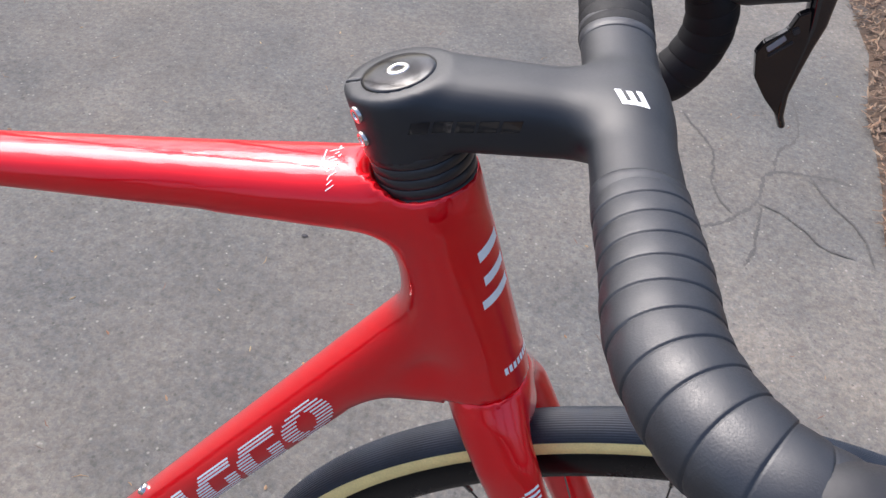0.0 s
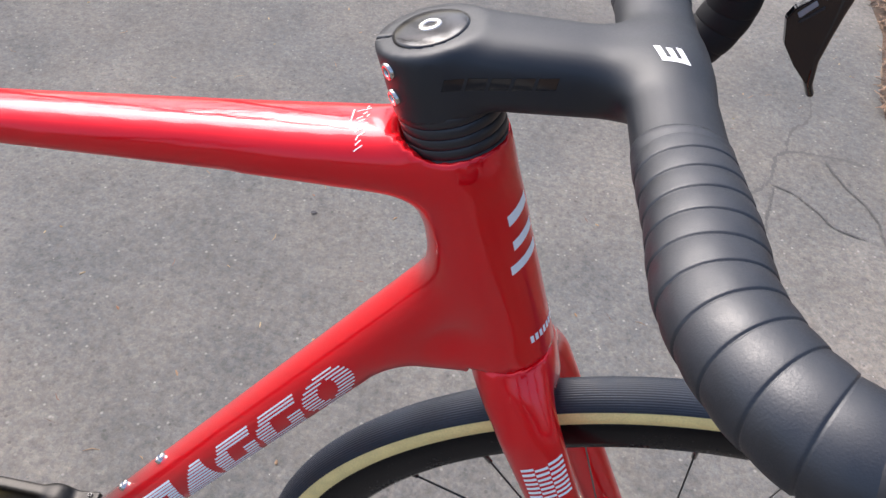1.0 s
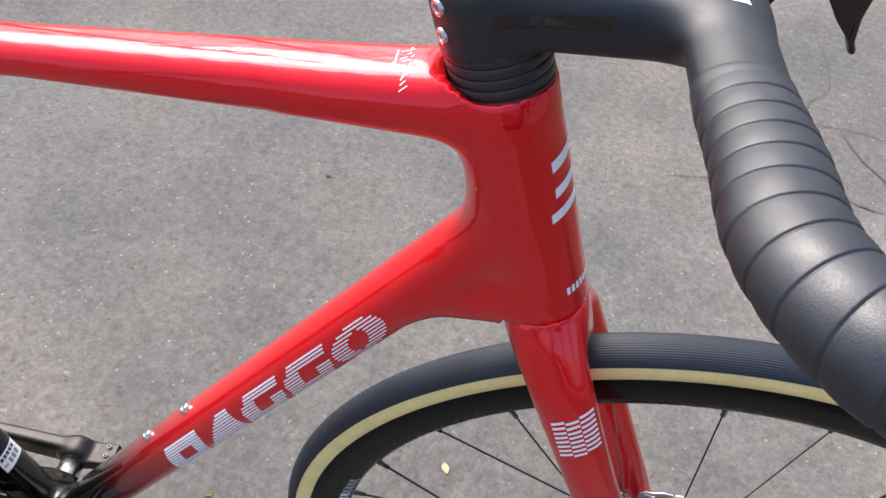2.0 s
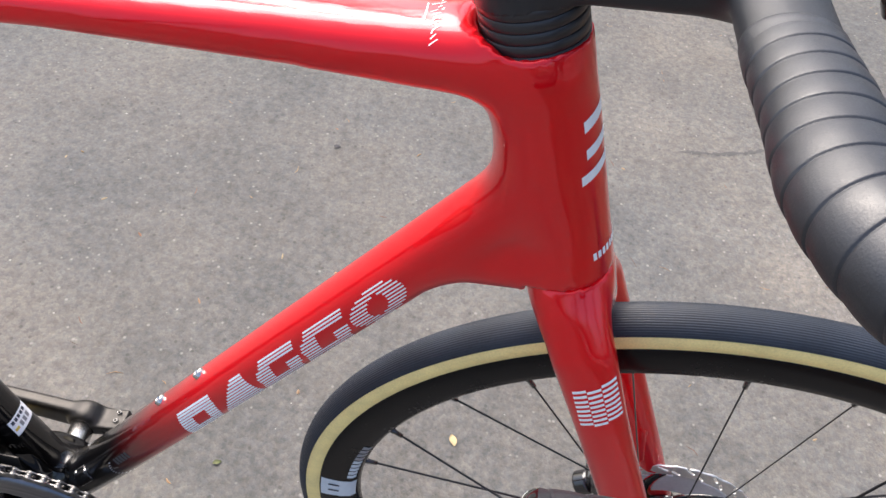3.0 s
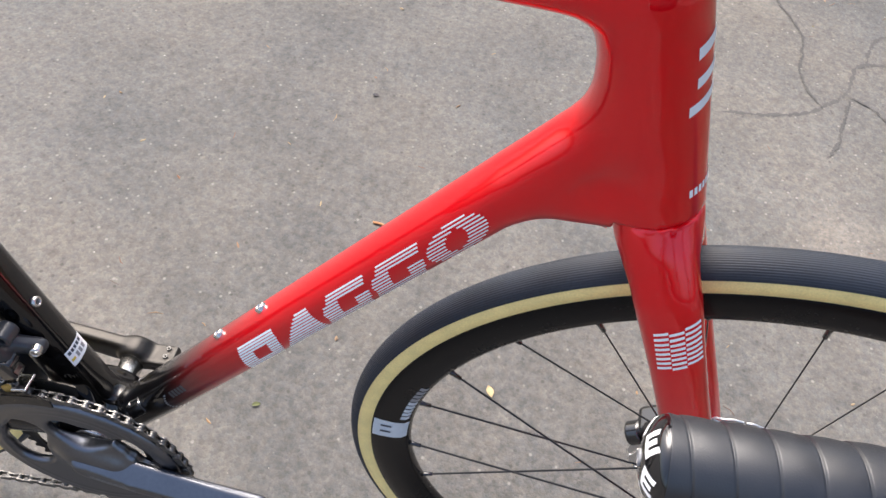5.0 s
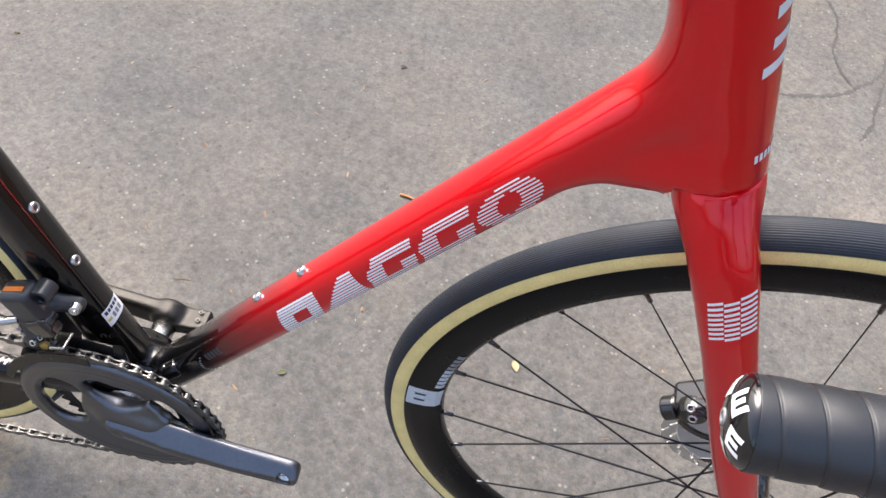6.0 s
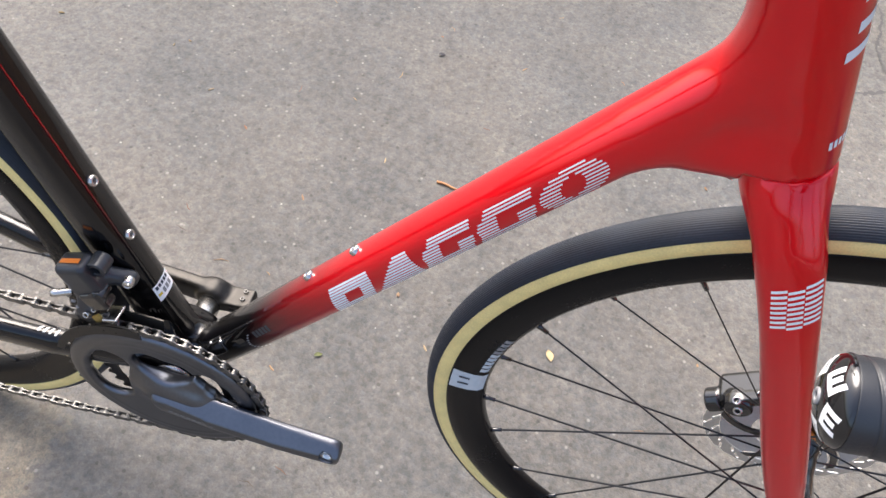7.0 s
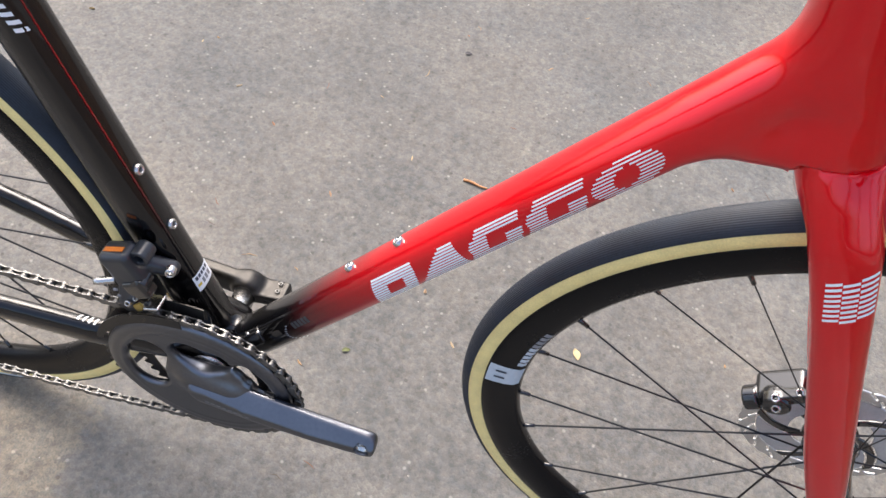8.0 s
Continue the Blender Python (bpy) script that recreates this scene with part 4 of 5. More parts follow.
def caliper_shape(p):
    body = block(p, (0.3585, 0.048, 0.3845), (0.023, 0.0145, 0.0105), (0, -43.5, 0), 0.006)
    slot = block(p, (0.372, ROTOR_Y, 0.371), (0.030, 0.0022, 0.016), (0, -43.5, 0), 0.0005)
    piston = rod(p, (0.3545, 0.0265, 0.3800), (0.3545, 0.0420, 0.3800), 0.0125, 0.002)
    cap_ = rod(p, (0.3335, 0.040, 0.3605), (0.3435, 0.040, 0.3700), 0.0115, 0.002)
    mount = limb(p, (0.370, 0.053, 0.372), (0.398, 0.054, 0.350), (0.009, 0.008), (0.007, 0.007), 3)
    rib = block(p, (0.3585, 0.0335, 0.3945), (0.021, 0.004, 0.0035), (0, -43.5, 0), 0.001)
    out = smin(smin(smin(body, cap_, 0.002), piston, 0.002), smin(mount, rib, 0.002), 0.003)
    return np.maximum(out, -slot)


caliper = part("brake_caliper", solid("brake_caliper", caliper_shape, (0.31, 0.02, 0.335), (0.41, 0.07, 0.425), 0.0016, GLOSS_BLACK), bike, "black hydraulic brake caliper", STEER)
for at, way, size in (((0.349, 0.030, 0.390), (-0.4, -0.5, 0.8), 0.0040), ((0.364, 0.034, 0.404), (-0.4, -0.5, 0.8), 0.0036), ((0.3545, 0.0265, 0.3800), (-0.3, -0.9, 0.3), 0.0044), ((0.374, 0.044, 0.412), (0, -0.3, 1), 0.0042)):
    way = np.array(way) / np.linalg.norm(way)
    base = trace(caliper_shape, (np.array(at) + 0.008 * way)[None], -way[None], -0.0005)[0]
    part("caliper_bolt", bolt_mesh(size, 0.0028), caliper, "small steel bolt", facing(base, way))
part("brake_hose", sweep("brake_hose", [(0.366, 0.040, 0.418), (0.362, 0.042, 0.432), (0.357, 0.043, 0.447), (0.351, 0.044, 0.462)], 24, 12, lambda q, a: 0.0024 + 0 * a, STEEL), caliper, "short hose end")
part("mount_tab", solid("mount_tab", lambda p: limb(p, (0.358, 0.045, 0.47), (0.371, 0.045, 0.425), (0.010, 0.006), (0.007, 0.005), 3), (0.34, 0.03, 0.40), (0.39, 0.06, 0.49), 0.002, FORK_PAINT), fork, "red brake mount")
for s in (-1, 1):
    part("dropout", turned("dropout", [(0, 0.006), (0.008, 0.006), (0.0095, 0.004), (0.0095, -0.004), (0.008, -0.006), (0, -0.006)], 32, GLOSS_BLACK), fork, "", Matrix.Translation((FRONT[0], s * 0.053, FRONT[2])))

# ---- drivetrain
RING_Y = -0.0475


def toothed(n, root, tip, per=8):
    a = np.arange(n * per) / per % 1.0
    return root + (tip - root) * np.clip(1.35 - 3.6 * np.abs(a - 0.5), 0, 1)


crankset = part("crankset", turned("spindle", [(0.008, -0.040), (0.0118, -0.040), (0.0122, -0.038), (0.0122, 0.072), (0.008, 0.074)], 40, STEEL), bike, "dark alloy crankset with two chainrings", Matrix.Translation(Vector(BB)))
ring = part("chainring", ring_plate("chainring", toothed(50, 0.0978, 0.1040), 0.0815, RING_Y - 0.0010, RING_Y + 0.0010, RING), crankset, "black toothed outer chainring")
part("chainring", ring_plate("chainring", toothed(34, 0.0655, 0.0715), 0.0560, RING_Y + 0.0068, RING_Y + 0.0088, RING), crankset, "smaller inner chainring")


def cover_shape(p):
    """The thick outer ring and the broad solid spider of the crank, with three openings."""
    r = np.hypot(p[:, 0], p[:, 2])
    band = np.hypot(r - 0.0885, (p[:, 1] - RING_Y + 0.0022) * 1.7) - 0.0078
    web = rod(p, (0, RING_Y - 0.0065, 0), (0, RING_Y + 0.003, 0), 0.083, 0.003)
    for deg, reach, size in ((82, 0.043, 0.0205), (96, 0.048, 0.0185), (68, 0.050, 0.0165), (146, 0.058, 0.0175), (163, 0.057, 0.0205), (182, 0.057, 0.0205), (198, 0.058, 0.0185), (42, 0.066, 0.0120), (29, 0.067, 0.0130), (15, 0.068, 0.0120)):
        c, s = reach * math.cos(radians(deg)), reach * math.sin(radians(deg))
        web = smax(web, -rod(p, (c, -0.1, s), (c, 0.0, s), size), 0.005)
    hub_ = limb(p, (0, RING_Y - 0.004, 0), (0.034, RING_Y - 0.008, -0.001), (0.0215, 0.0120), (0.0215, 0.0110), 2.4)
    return smin(smin(band, web, 0.006), hub_, 0.012)


part("bottom_bracket_cup", turned("bottom_bracket_cup", [(0.0, -0.0395), (0.0125, -0.0395), (0.0185, -0.0385), (0.0205, -0.0365), (0.0205, -0.033)], 48, STEEL), bike, "bright steel bearing cup", Matrix.Translation(Vector(BB)))
part("spider", solid("spider", cover_shape, (-0.098, -0.066, -0.098), (0.098, -0.032, 0.098), 0.0016, CRANK), crankset, "dark grey crank spider")


def arm_shape(p):
    blade = chain_of(p, [(0.010, -0.058, -0.001), (0.060, -0.063, 0.0025), (0.125, -0.0675, 0.0065), (0.176, -0.069, 0.0085)], [(0.0185, 0.0105), (0.0158, 0.0115), (0.0135, 0.0110), (0.0132, 0.0100)], 4)
    top = (p[:, 2] - 0.0085 * clip01(p[:, 0] / 0.176)) * 0.80 - (p[:, 1] + 0.058 + 0.011 * clip01(p[:, 0] / 0.176)) * 0.60
    blade = smax(blade, top - 0.0098, 0.0015)
    blade = smax(blade, p[:, 0] - 0.187, 0.004)
    return np.maximum(blade, -rod(p, (0.174, -0.10, 0.0085), (0.174, -0.04, 0.0085), 0.0070))


part("crank_arm", solid("crank_arm", arm_shape, (-0.012, -0.086, -0.024), (0.19, -0.048, 0.026), 0.0016, CRANK), crankset, "dark grey alloy crank arm")
part("pedal_thread", turned("pedal_thread", [(0.0062, -0.0062), (0.0070, -0.0062), (0.0070, 0.0062), (0.0062, 0.0062)], 32, STEEL, closed=True), crankset, "", Matrix.Translation((0.174, -0.069, 0.0085)))
for k in range(8):
    part("arm_mark", mesh_of("arm_mark", [(0, 0, 0), (0.004, 0, 0.0004), (0.0044, 0, 0.0026), (0.0004, 0, 0.0022)], [(0, 1, 2, 3)], GREY_MARK, False), crankset, "", Matrix.Translation((0.012 + 0.0062 * k, -0.0697 - 0.0007 * k, -0.006 + 0.0004 * k)))


def left_arm_shape(p):
    a = limb(p, (0.0, 0.068, 0), (-0.165, 0.078, 0.004), (0.0165, 0.0085), (0.012, 0.007), 4)
    hub_ = rod(p, (0, 0.056, 0), (0, 0.080, 0), 0.0165, 0.004)
    ears = block(p, (0.021, 0.066, 0.002), (0.024, 0.0125, 0.0075), (0, -8, 0), 0.002)
    out = smin(smin(a, hub_, 0.006), ears, 0.005)
    out = np.maximum(out, -block(p, (0.034, 0.068, 0.002), (0.012, 0.02, 0.0009), (0, 0, 0), 0.0003))
    return np.maximum(out, -rod(p, (0, 0.04, 0), (0, 0.09, 0), 0.0110))


# the far arm takes the darker ring alloy to subdue the sun's reflection
part("crank_arm", solid("crank_arm", left_arm_shape, (-0.185, 0.05, -0.024), (0.052, 0.092, 0.026), 0.0019, RING), crankset, "dark grey alloy crank arm")
for y in (0.063, 0.073):
    part("pinch_bolt", bolt_mesh(0.0026, 0.0008, GLOSS_BLACK), crankset, "", facing((0.034, y, 0.0130), (0, 0, 1)))

# the chain: over the ring, back to the sprocket, round the pulleys and forward again
PITCH = 0.0127


def chain_path():
    pts = []
    for deg in range(-96, 91, 3):
        a = radians(deg)
        pts.append((BB[0] + 0.1012 * math.cos(a), RING_Y, BB[2] + 0.1012 * math.sin(a)))
    pts += [(BB[0] - 0.06, RING_Y - 0.0003, 0.3620), (-0.40, -0.0497, 0.3600)]
    for deg in range(90, 272, 20):
        a = radians(deg)
        pts.append((REAR[0] + 0.0222 * math.cos(a), -0.0520, REAR[2] + 0.0222 * math.sin(a)))
    pts += [(-0.552, -0.052, 0.270), (-0.545, -0.052, 0.235)]
    for deg in range(60, -91, -30):
        a = radians(deg)
        pts.append((-0.562 + 0.0222 * math.cos(a), -0.052, 0.215 + 0.0222 * math.sin(a)))
    for deg in range(90, 271, 30):
        a = radians(deg)
        pts.append((-0.570 + 0.0222 * math.cos(a), -0.052, 0.1502 + 0.0222 * math.sin(a)))
    pts += [(-0.42, -0.0505, 0.1385), (-0.30, -0.049, 0.1465)]
    pts.append(pts[0])
    p = np.array(pts)
    s = np.r_[0, np.cumsum(np.linalg.norm(np.diff(p, axis=0), axis=1))]
    n = int(s[-1] / PITCH) // 2 * 2
    want = np.linspace(0, s[-1], n, endpoint=False)
    return np.stack([np.interp(want, s, p[:, k]) for k in range(3)], 1)


def plate_mesh(name, y_off, mat):
    """A pair of figure-eight side plates."""
    verts, faces = [], []
    for y in (-y_off, y_off):
        outline = []
        for deg in range(-100, 101, 25):
            outline.append((PITCH / 2 + 0.0042 * math.cos(radians(deg)), 0.0042 * math.sin(radians(deg))))
        outline.append((0, 0.0028))
        for deg in range(80, 281, 25):
            outline.append((-PITCH / 2 + 0.0042 * math.cos(radians(deg)), 0.0042 * math.sin(radians(deg))))
        outline.append((0, -0.0028))
        n = len(outline)
        for t in (-0.0005, 0.0005):
            verts += [(x, y + t, z) for x, z in outline]
        k = len(verts) - 2 * n
        faces += [tuple(range(k, k + n)), tuple(range(k + 2 * n - 1, k + n - 1, -1))]
        faces += [(k + j, k + n + j, k + n + (j + 1) % n, k + (j + 1) % n) for j in range(n)]
    return mesh_of(name, verts, faces, mat, False, True)


links = chain_path()
roller = turned("roller", [(0, -0.0034), (0.0019, -0.0034), (0.0019, -0.0024), (0.0038, -0.0023), (0.0038, 0.0023), (0.0019, 0.0024), (0.0019, 0.0034), (0, 0.0034)], 12, CHAIN_STEEL)
chain = part("chain", roller, bike, "steel roller chain", Matrix.Translation(Vector(links[0])))
inner_plate, outer_plate = plate_mesh("inner_plates", 0.0019, CHAIN_STEEL), plate_mesh("outer_plates", 0.0029, CHAIN_STEEL)
origin = Vector(links[0])
for i, a in enumerate(links):
    a, b = Vector(a), Vector(links[(i + 1) % len(links)])
    x = (b - a).normalized()
    y = (Vector((0, 1, 0)) - x * x.y).normalized()
    turn = Matrix((x, y, x.cross(y))).transposed().to_4x4()
    part("link", outer_plate if i % 2 else inner_plate, chain, "", Matrix.Translation((a + b) / 2 - origin) @ turn)
    if i:
        part("roller", roller, chain, "", Matrix.Translation(a - origin))

cassette = part("cassette", turned("cassette", [(0.012, -0.055)] + [q for k in range(11) for q in ((0.0222 + 0.0021 * k, -0.0530 + 0.0035 * k), (0.0222 + 0.0021 * k, -0.0512 + 0.0035 * k), (0.018 + 0.0018 * k, -0.0510 + 0.0035 * k))] + [(0.012, -0.012)], 60, CHAIN_STEEL), bike, "steel sprocket cassette", Matrix.Translation(Vector(REAR)))


def cage_shape(p):
    q = p.copy()
    q[:, 1] = np.abs(p[:, 1] + 0.052)
    return np.minimum(limb(q, (-0.562, 0.006, 0.215), (-0.570, 0.006, 0.150), (0.011, 0.0012), (0.010, 0.0012), 4), limb(p, (-0.562, -0.052, 0.225), (-0.575, -0.060, 0.310), (0.016, 0.012), (0.011, 0.010), 3))


part("rear_derailleur", solid("rear_derailleur", cage_shape, (-0.60, -0.078, 0.135), (-0.54, -0.042, 0.325), 0.002, GLOSS_BLACK), bike, "black rear derailleur")


# ---- front derailleur
def mech_shape(p):
    body = block(p, (-0.2215, -0.037, 0.4150), (0.0155, 0.0115, 0.0185), (0, -22, 0), 0.006)
    foot = limb(p, (-0.215, -0.042, 0.402), (-0.222, -0.050, 0.372), (0.013, 0.005), (0.008, 0.0035), 3)
    mount = limb(p, (-0.206, -0.028, 0.409), (-0.190, -0.022, 0.402), (0.0085, 0.007), (0.007, 0.007), 3)
    return smin(smin(body, mount, 0.005), foot, 0.004)


mech = part("front_derailleur", solid("front_derailleur", mech_shape, (-0.25, -0.065, 0.355), (-0.17, -0.008, 0.445), 0.0016, MECH), bike, "dark grey electronic front derailleur")
part("derailleur_mark", mesh_of("derailleur_mark", [(-0.010, -0.0024, 0), (0.010, -0.0024, 0), (0.010, 0.0024, 0), (-0.010, 0.0024, 0), (-0.010, -0.0024, -0.0015), (0.010, -0.0024, -0.0015), (0.010, 0.0024, -0.0015), (-0.010, 0.0024, -0.0015)], [(0, 1, 2, 3), (0, 4, 5, 1), (1, 5, 6, 2), (2, 6, 7, 3), (3, 7, 4, 0)], ORANGE, False, True), mech, "orange print", Matrix.Translation((-0.2285, -0.0385, 0.4327)) @ Matrix.Rotation(radians(-22), 4, "Y"))
part("clamp_bolt", bolt_mesh(0.0048, 0.006), mech, "steel bolt", facing((-0.185, -0.030, 0.412), (0.25, -1, 0.2)))
part("pivot_pin", bolt_mesh(0.0036, 0.016), mech, "steel pin", facing((-0.232, -0.047, 0.398), (-1, -0.5, 0)))
part("limit_screw", bolt_mesh(0.0024, 0.004), mech, "steel screw", facing((-0.212, -0.049, 0.383), (0, -1, 0.6)))

BRASS = material("brass_plate", (0.50, 0.38, 0.12), 0.35, 0.9, 0, 0.2, 500)
part("link_body", solid("link_body", lambda p: smin(block(p, (-0.2095, -0.0445, 0.3955), (0.0105, 0.0075, 0.0105), (0, -30, 0), 0.003), rod(p, (-0.205, -0.050, 0.404), (-0.205, -0.036, 0.404), 0.0065, 0.001), 0.002), (-0.228, -0.056, 0.378), (-0.192, -0.032, 0.416), 0.0014, GLOSS_BLACK), mech, "black link arm")
part("cable_clamp", solid("cable_clamp", lambda p: np.maximum(rod(p, (-0.2065, -0.040, 0.4290), (-0.2065, -0.024, 0.4290), 0.0085, 0.001), -rod(p, (-0.2065, -0.05, 0.4290), (-0.2065, -0.01, 0.4290), 0.0045)), (-0.217, -0.043, 0.418), (-0.196, -0.021, 0.440), 0.0012, MECH), mech, "dark grey clamp ring")
part("link_plate", plate("link_plate", [(-0.2160, 0.3740), (-0.2085, 0.3815), (-0.2050, 0.3790), (-0.2075, 0.3690), (-0.2130, 0.3665)], -0.0535, -0.0515, BRASS), mech, "brass link plate")
part("limit_screw", bolt_mesh(0.0030, 0.003), mech, "steel screw", facing((-0.2180, -0.0540, 0.3790), (0, -1, 0.5)))
part("limit_screw", bolt_mesh(0.0026, 0.003, GLOSS_BLACK), mech, "black screw", facing((-0.2000, -0.0520, 0.3840), (0, -1, 0.5)))
for k in range(3):
    part("grey_stroke", plate("grey_stroke", [(-0.2330 + 0.0028 * k, 0.3890 - 0.0075 * k), (-0.2285 + 0.0028 * k, 0.3905 - 0.0075 * k), (-0.2275 + 0.0028 * k, 0.3880 - 0.0075 * k), (-0.2320 + 0.0028 * k, 0.3865 - 0.0075 * k)], -0.0515, -0.0495, GREY_MARK), mech)


def cage_plate(r_in, r_out, a0, a1, y):
    n = 24
    verts = []
    for t in (-0.0006, 0.0006):
        for i in range(n + 1):
            k = i / n
            a = radians(a0 + (a1 - a0) * k)
            top = r_out + (r_in + 0.006 - r_out) * max(0, (k - 0.45) / 0.55) ** 1.2
            for r in (r_in, top):
                verts.append((BB[0] + r * math.cos(a), y + t, BB[2] + r * math.sin(a)))
    m_ = 2 * (n + 1)
    faces = []
    for i in range(n):
        a, b, c, d = 2 * i, 2 * i + 1, 2 * i + 3, 2 * i + 2
        faces += [(a, b, c, d), (m_ + d, m_ + c, m_ + b, m_ + a), (a, d, m_ + d, m_ + a), (b, m_ + b, m_ + c, c)]
    faces += [(0, m_, m_ + 1, 1), (m_ - 2, m_ - 1, 2 * m_ - 1, 2 * m_ - 2)]
    return mesh_of("cage_plate", verts, faces, RING, False, True)


part("cage_plate", cage_plate(0.1000, 0.1130, 92, 158, -0.0560), mech, "worn black cage plate")
part("cage_plate", cage_plate(0.0980, 0.1160, 84, 150, -0.0400), mech, "black cage plate")
part("cage_bridge", solid("cage_bridge", lambda p: block(p, (-0.1960, -0.048, 0.3815), (0.008, 0.0085, 0.0012), (0, -22, 0), 0.0006), (-0.215, -0.062, 0.37), (-0.175, -0.035, 0.40), 0.0012, STEEL), mech, "steel bridge of the cage")


# ---------------------------------------------------------------- litter, border and woods
rng = np.random.default_rng(7)


def leafy(name, tones, rough=0.8):
    """Random tones from piece to piece."""
    m = material(name, tones[0], rough)
    n, l = m.node_tree.nodes, m.node_tree.links
    geo = n.new("ShaderNodeNewGeometry")
    ramp = n.new("ShaderNodeValToRGB")
    e = ramp.color_ramp.elements
    e[0].position, e[0].color = 0.0, (*tones[0], 1)
    e[1].position, e[1].color = 1.0, (*tones[-1], 1)
    for i, tone in enumerate(tones[1:-1], 1):
        e.new(i / (len(tones) - 1)).color = (*tone, 1)
    l.new(geo.outputs["Random Per Island"], ramp.inputs["Fac"])
    l.new(ramp.outputs["Color"], n["Principled BSDF"].inputs["Base Color"])
    return m


def sticks(count, xs, ys, zs, length, width, keep=None, tilt=0.1):
    """Thin bent slivers lying about, as vertices and faces."""
    verts, faces = [], []
    while count:
        x, y = rng.uniform(*xs), rng.uniform(*ys)
        if keep and not keep(x, y):
            continue
        count -= 1
        a, L, w = rng.uniform(0, 2 * np.pi), rng.uniform(*length), rng.uniform(*width)
        d, s = np.array((np.cos(a), np.sin(a), rng.normal(0, tilt))), np.array((-np.sin(a), np.cos(a), 0))
        bend = rng.normal(0, 0.12) * L
        z = rng.uniform(*zs)
        k = len(verts)
        for t, off in ((-0.5, 0), (0, bend), (0.5, 0)):
            c = np.array((x, y, z + w * 0.5)) + t * L * d + off * s
            ww = w * (1.0 if t == 0 else 0.45)
            verts += [c - ww * s, c + np.array((0, 0, 0.6 * w)), c + ww * s]
        faces += [(k, k + 3, k + 4, k + 1), (k + 1, k + 4, k + 5, k + 2), (k + 3, k + 6, k + 7, k + 4), (k + 4, k + 7, k + 8, k + 5)]
    return verts, faces


def pebbles(count, xs, ys, size):
    verts, faces = [], []
    for _ in range(count):
        c = np.array((rng.uniform(*xs), rng.uniform(*ys), 0))
        r = rng.uniform(*size) * np.array((1, rng.uniform(0.6, 1), 0.55))
        k = len(verts)
        turn = rng.uniform(0, np.pi)
        for q in ((1, 0, 0.2), (0, 1, 0.1), (-1, 0, 0.25), (0, -1, 0.15), (0.1, 0.1, 1), (0, 0, -0.3)):
            x, y = q[0] * np.cos(turn) - q[1] * np.sin(turn), q[0] * np.sin(turn) + q[1] * np.cos(turn)
            verts.append(c + r * (x, y, q[2] + 0.2) * rng.uniform(0.8, 1.15, 3))
        faces += [(k + a, k + b, k + t) for a, b in ((0, 1), (1, 2), (2, 3), (3, 0)) for t in (4,)] + [(k + b, k + a, k + 5) for a, b in ((0, 1), (1, 2), (2, 3), (3, 0))]
    return verts, faces


def stuff(name, vf, mat, label, category, smooth=False):
    return tagged(new(name, mesh_of(name, vf[0], vf[1], mat, smooth)), label, category, kind="stuff")


NEEDLES = leafy("dry_needles", [(0.20, 0.10, 0.045), (0.28, 0.18, 0.09), (0.15, 0.06, 0.03), (0.07, 0.05, 0.035)])
STONES = leafy("loose_grit", [(0.25, 0.24, 0.22), (0.14, 0.135, 0.13), (0.36, 0.34, 0.31), (0.20, 0.17, 0.14)])
LEAVES = leafy("leaf_bits", [(0.28, 0.15, 0.07), (0.32, 0.24, 0.14), (0.20, 0.09, 0.05), (0.18, 0.17, 0.06)])
stuff("fallen_needles", sticks(150, (-1.3, 1.2), (-0.4, 2.4), (0.0, 0.001), (0.008, 0.026), (0.0005, 0.0009)), NEEDLES, "scattered dry brown pine needles on the asphalt", "needles")
stuff("leaf_litter", sticks(75, (-1.3, 1.2), (-0.4, 2.4), (0.0, 0.001), (0.005, 0.012), (0.0012, 0.0030)), LEAVES, "small tan and brown leaf bits on the asphalt", "litter")
stuff("loose_grit", pebbles(450, (-1.3, 1.2), (-0.4, 2.4), (0.0010, 0.0024)), STONES, "loose pale grit on the asphalt", "grit")


def twig(at, turn, length, thick, mat):
    pts = [(-length / 2, 0, thick), (-length / 6, 0.0012, thick * 1.3), (length / 5, -0.0008, thick * 1.2), (length / 2, 0.001, thick)]
    ob = new("twig", sweep("twig", pts, 16, 8, lambda s, a: thick * (1 - 0.35 * s / length) + 0 * a, mat))
    ob.matrix_world = Matrix.Translation(at) @ Matrix.Rotation(radians(turn), 4, "Z")
    return tagged(ob, "short orange-brown twig lying on the asphalt", "twig")


TWIG = material("dry_twig", (0.42, 0.19, 0.07), 0.7, 0, 0, 0.3, 600)
twig((0.017, 0.520, 0), -8, 0.042, 0.0024, TWIG)


def leaf(at, turn, length, mat, label):
    n = 8
    verts, faces = [], []
    for i in range(n + 1):
        t = i / n
        w = 0.28 * length * math.sin(math.pi * (0.05 + 0.93 * t)) ** 0.8
        for side in (-1, 0, 1):
            verts.append(((t - 0.5) * length, side * w, 0.001 + 0.0016 * abs(side) + 0.0012 * math.sin(5 * t)))
    faces = [(3 * i + j, 3 * i + 3 + j, 3 * i + 4 + j, 3 * i + 1 + j) for i in range(n) for j in (0, 1)]
    ob = new("fallen_leaf", mesh_of("fallen_leaf", verts, faces, mat))
    ob.matrix_world = Matrix.Translation(at) @ Matrix.Rotation(radians(turn), 4, "Z")
    return tagged(ob, label, "leaf")


leaf((0.232, 0.263, 0), 112, 0.019, material("straw_leaf", (0.38, 0.29, 0.15), 0.7, 0, 0, 0.2, 400), "small straw-coloured leaf lying on the asphalt")
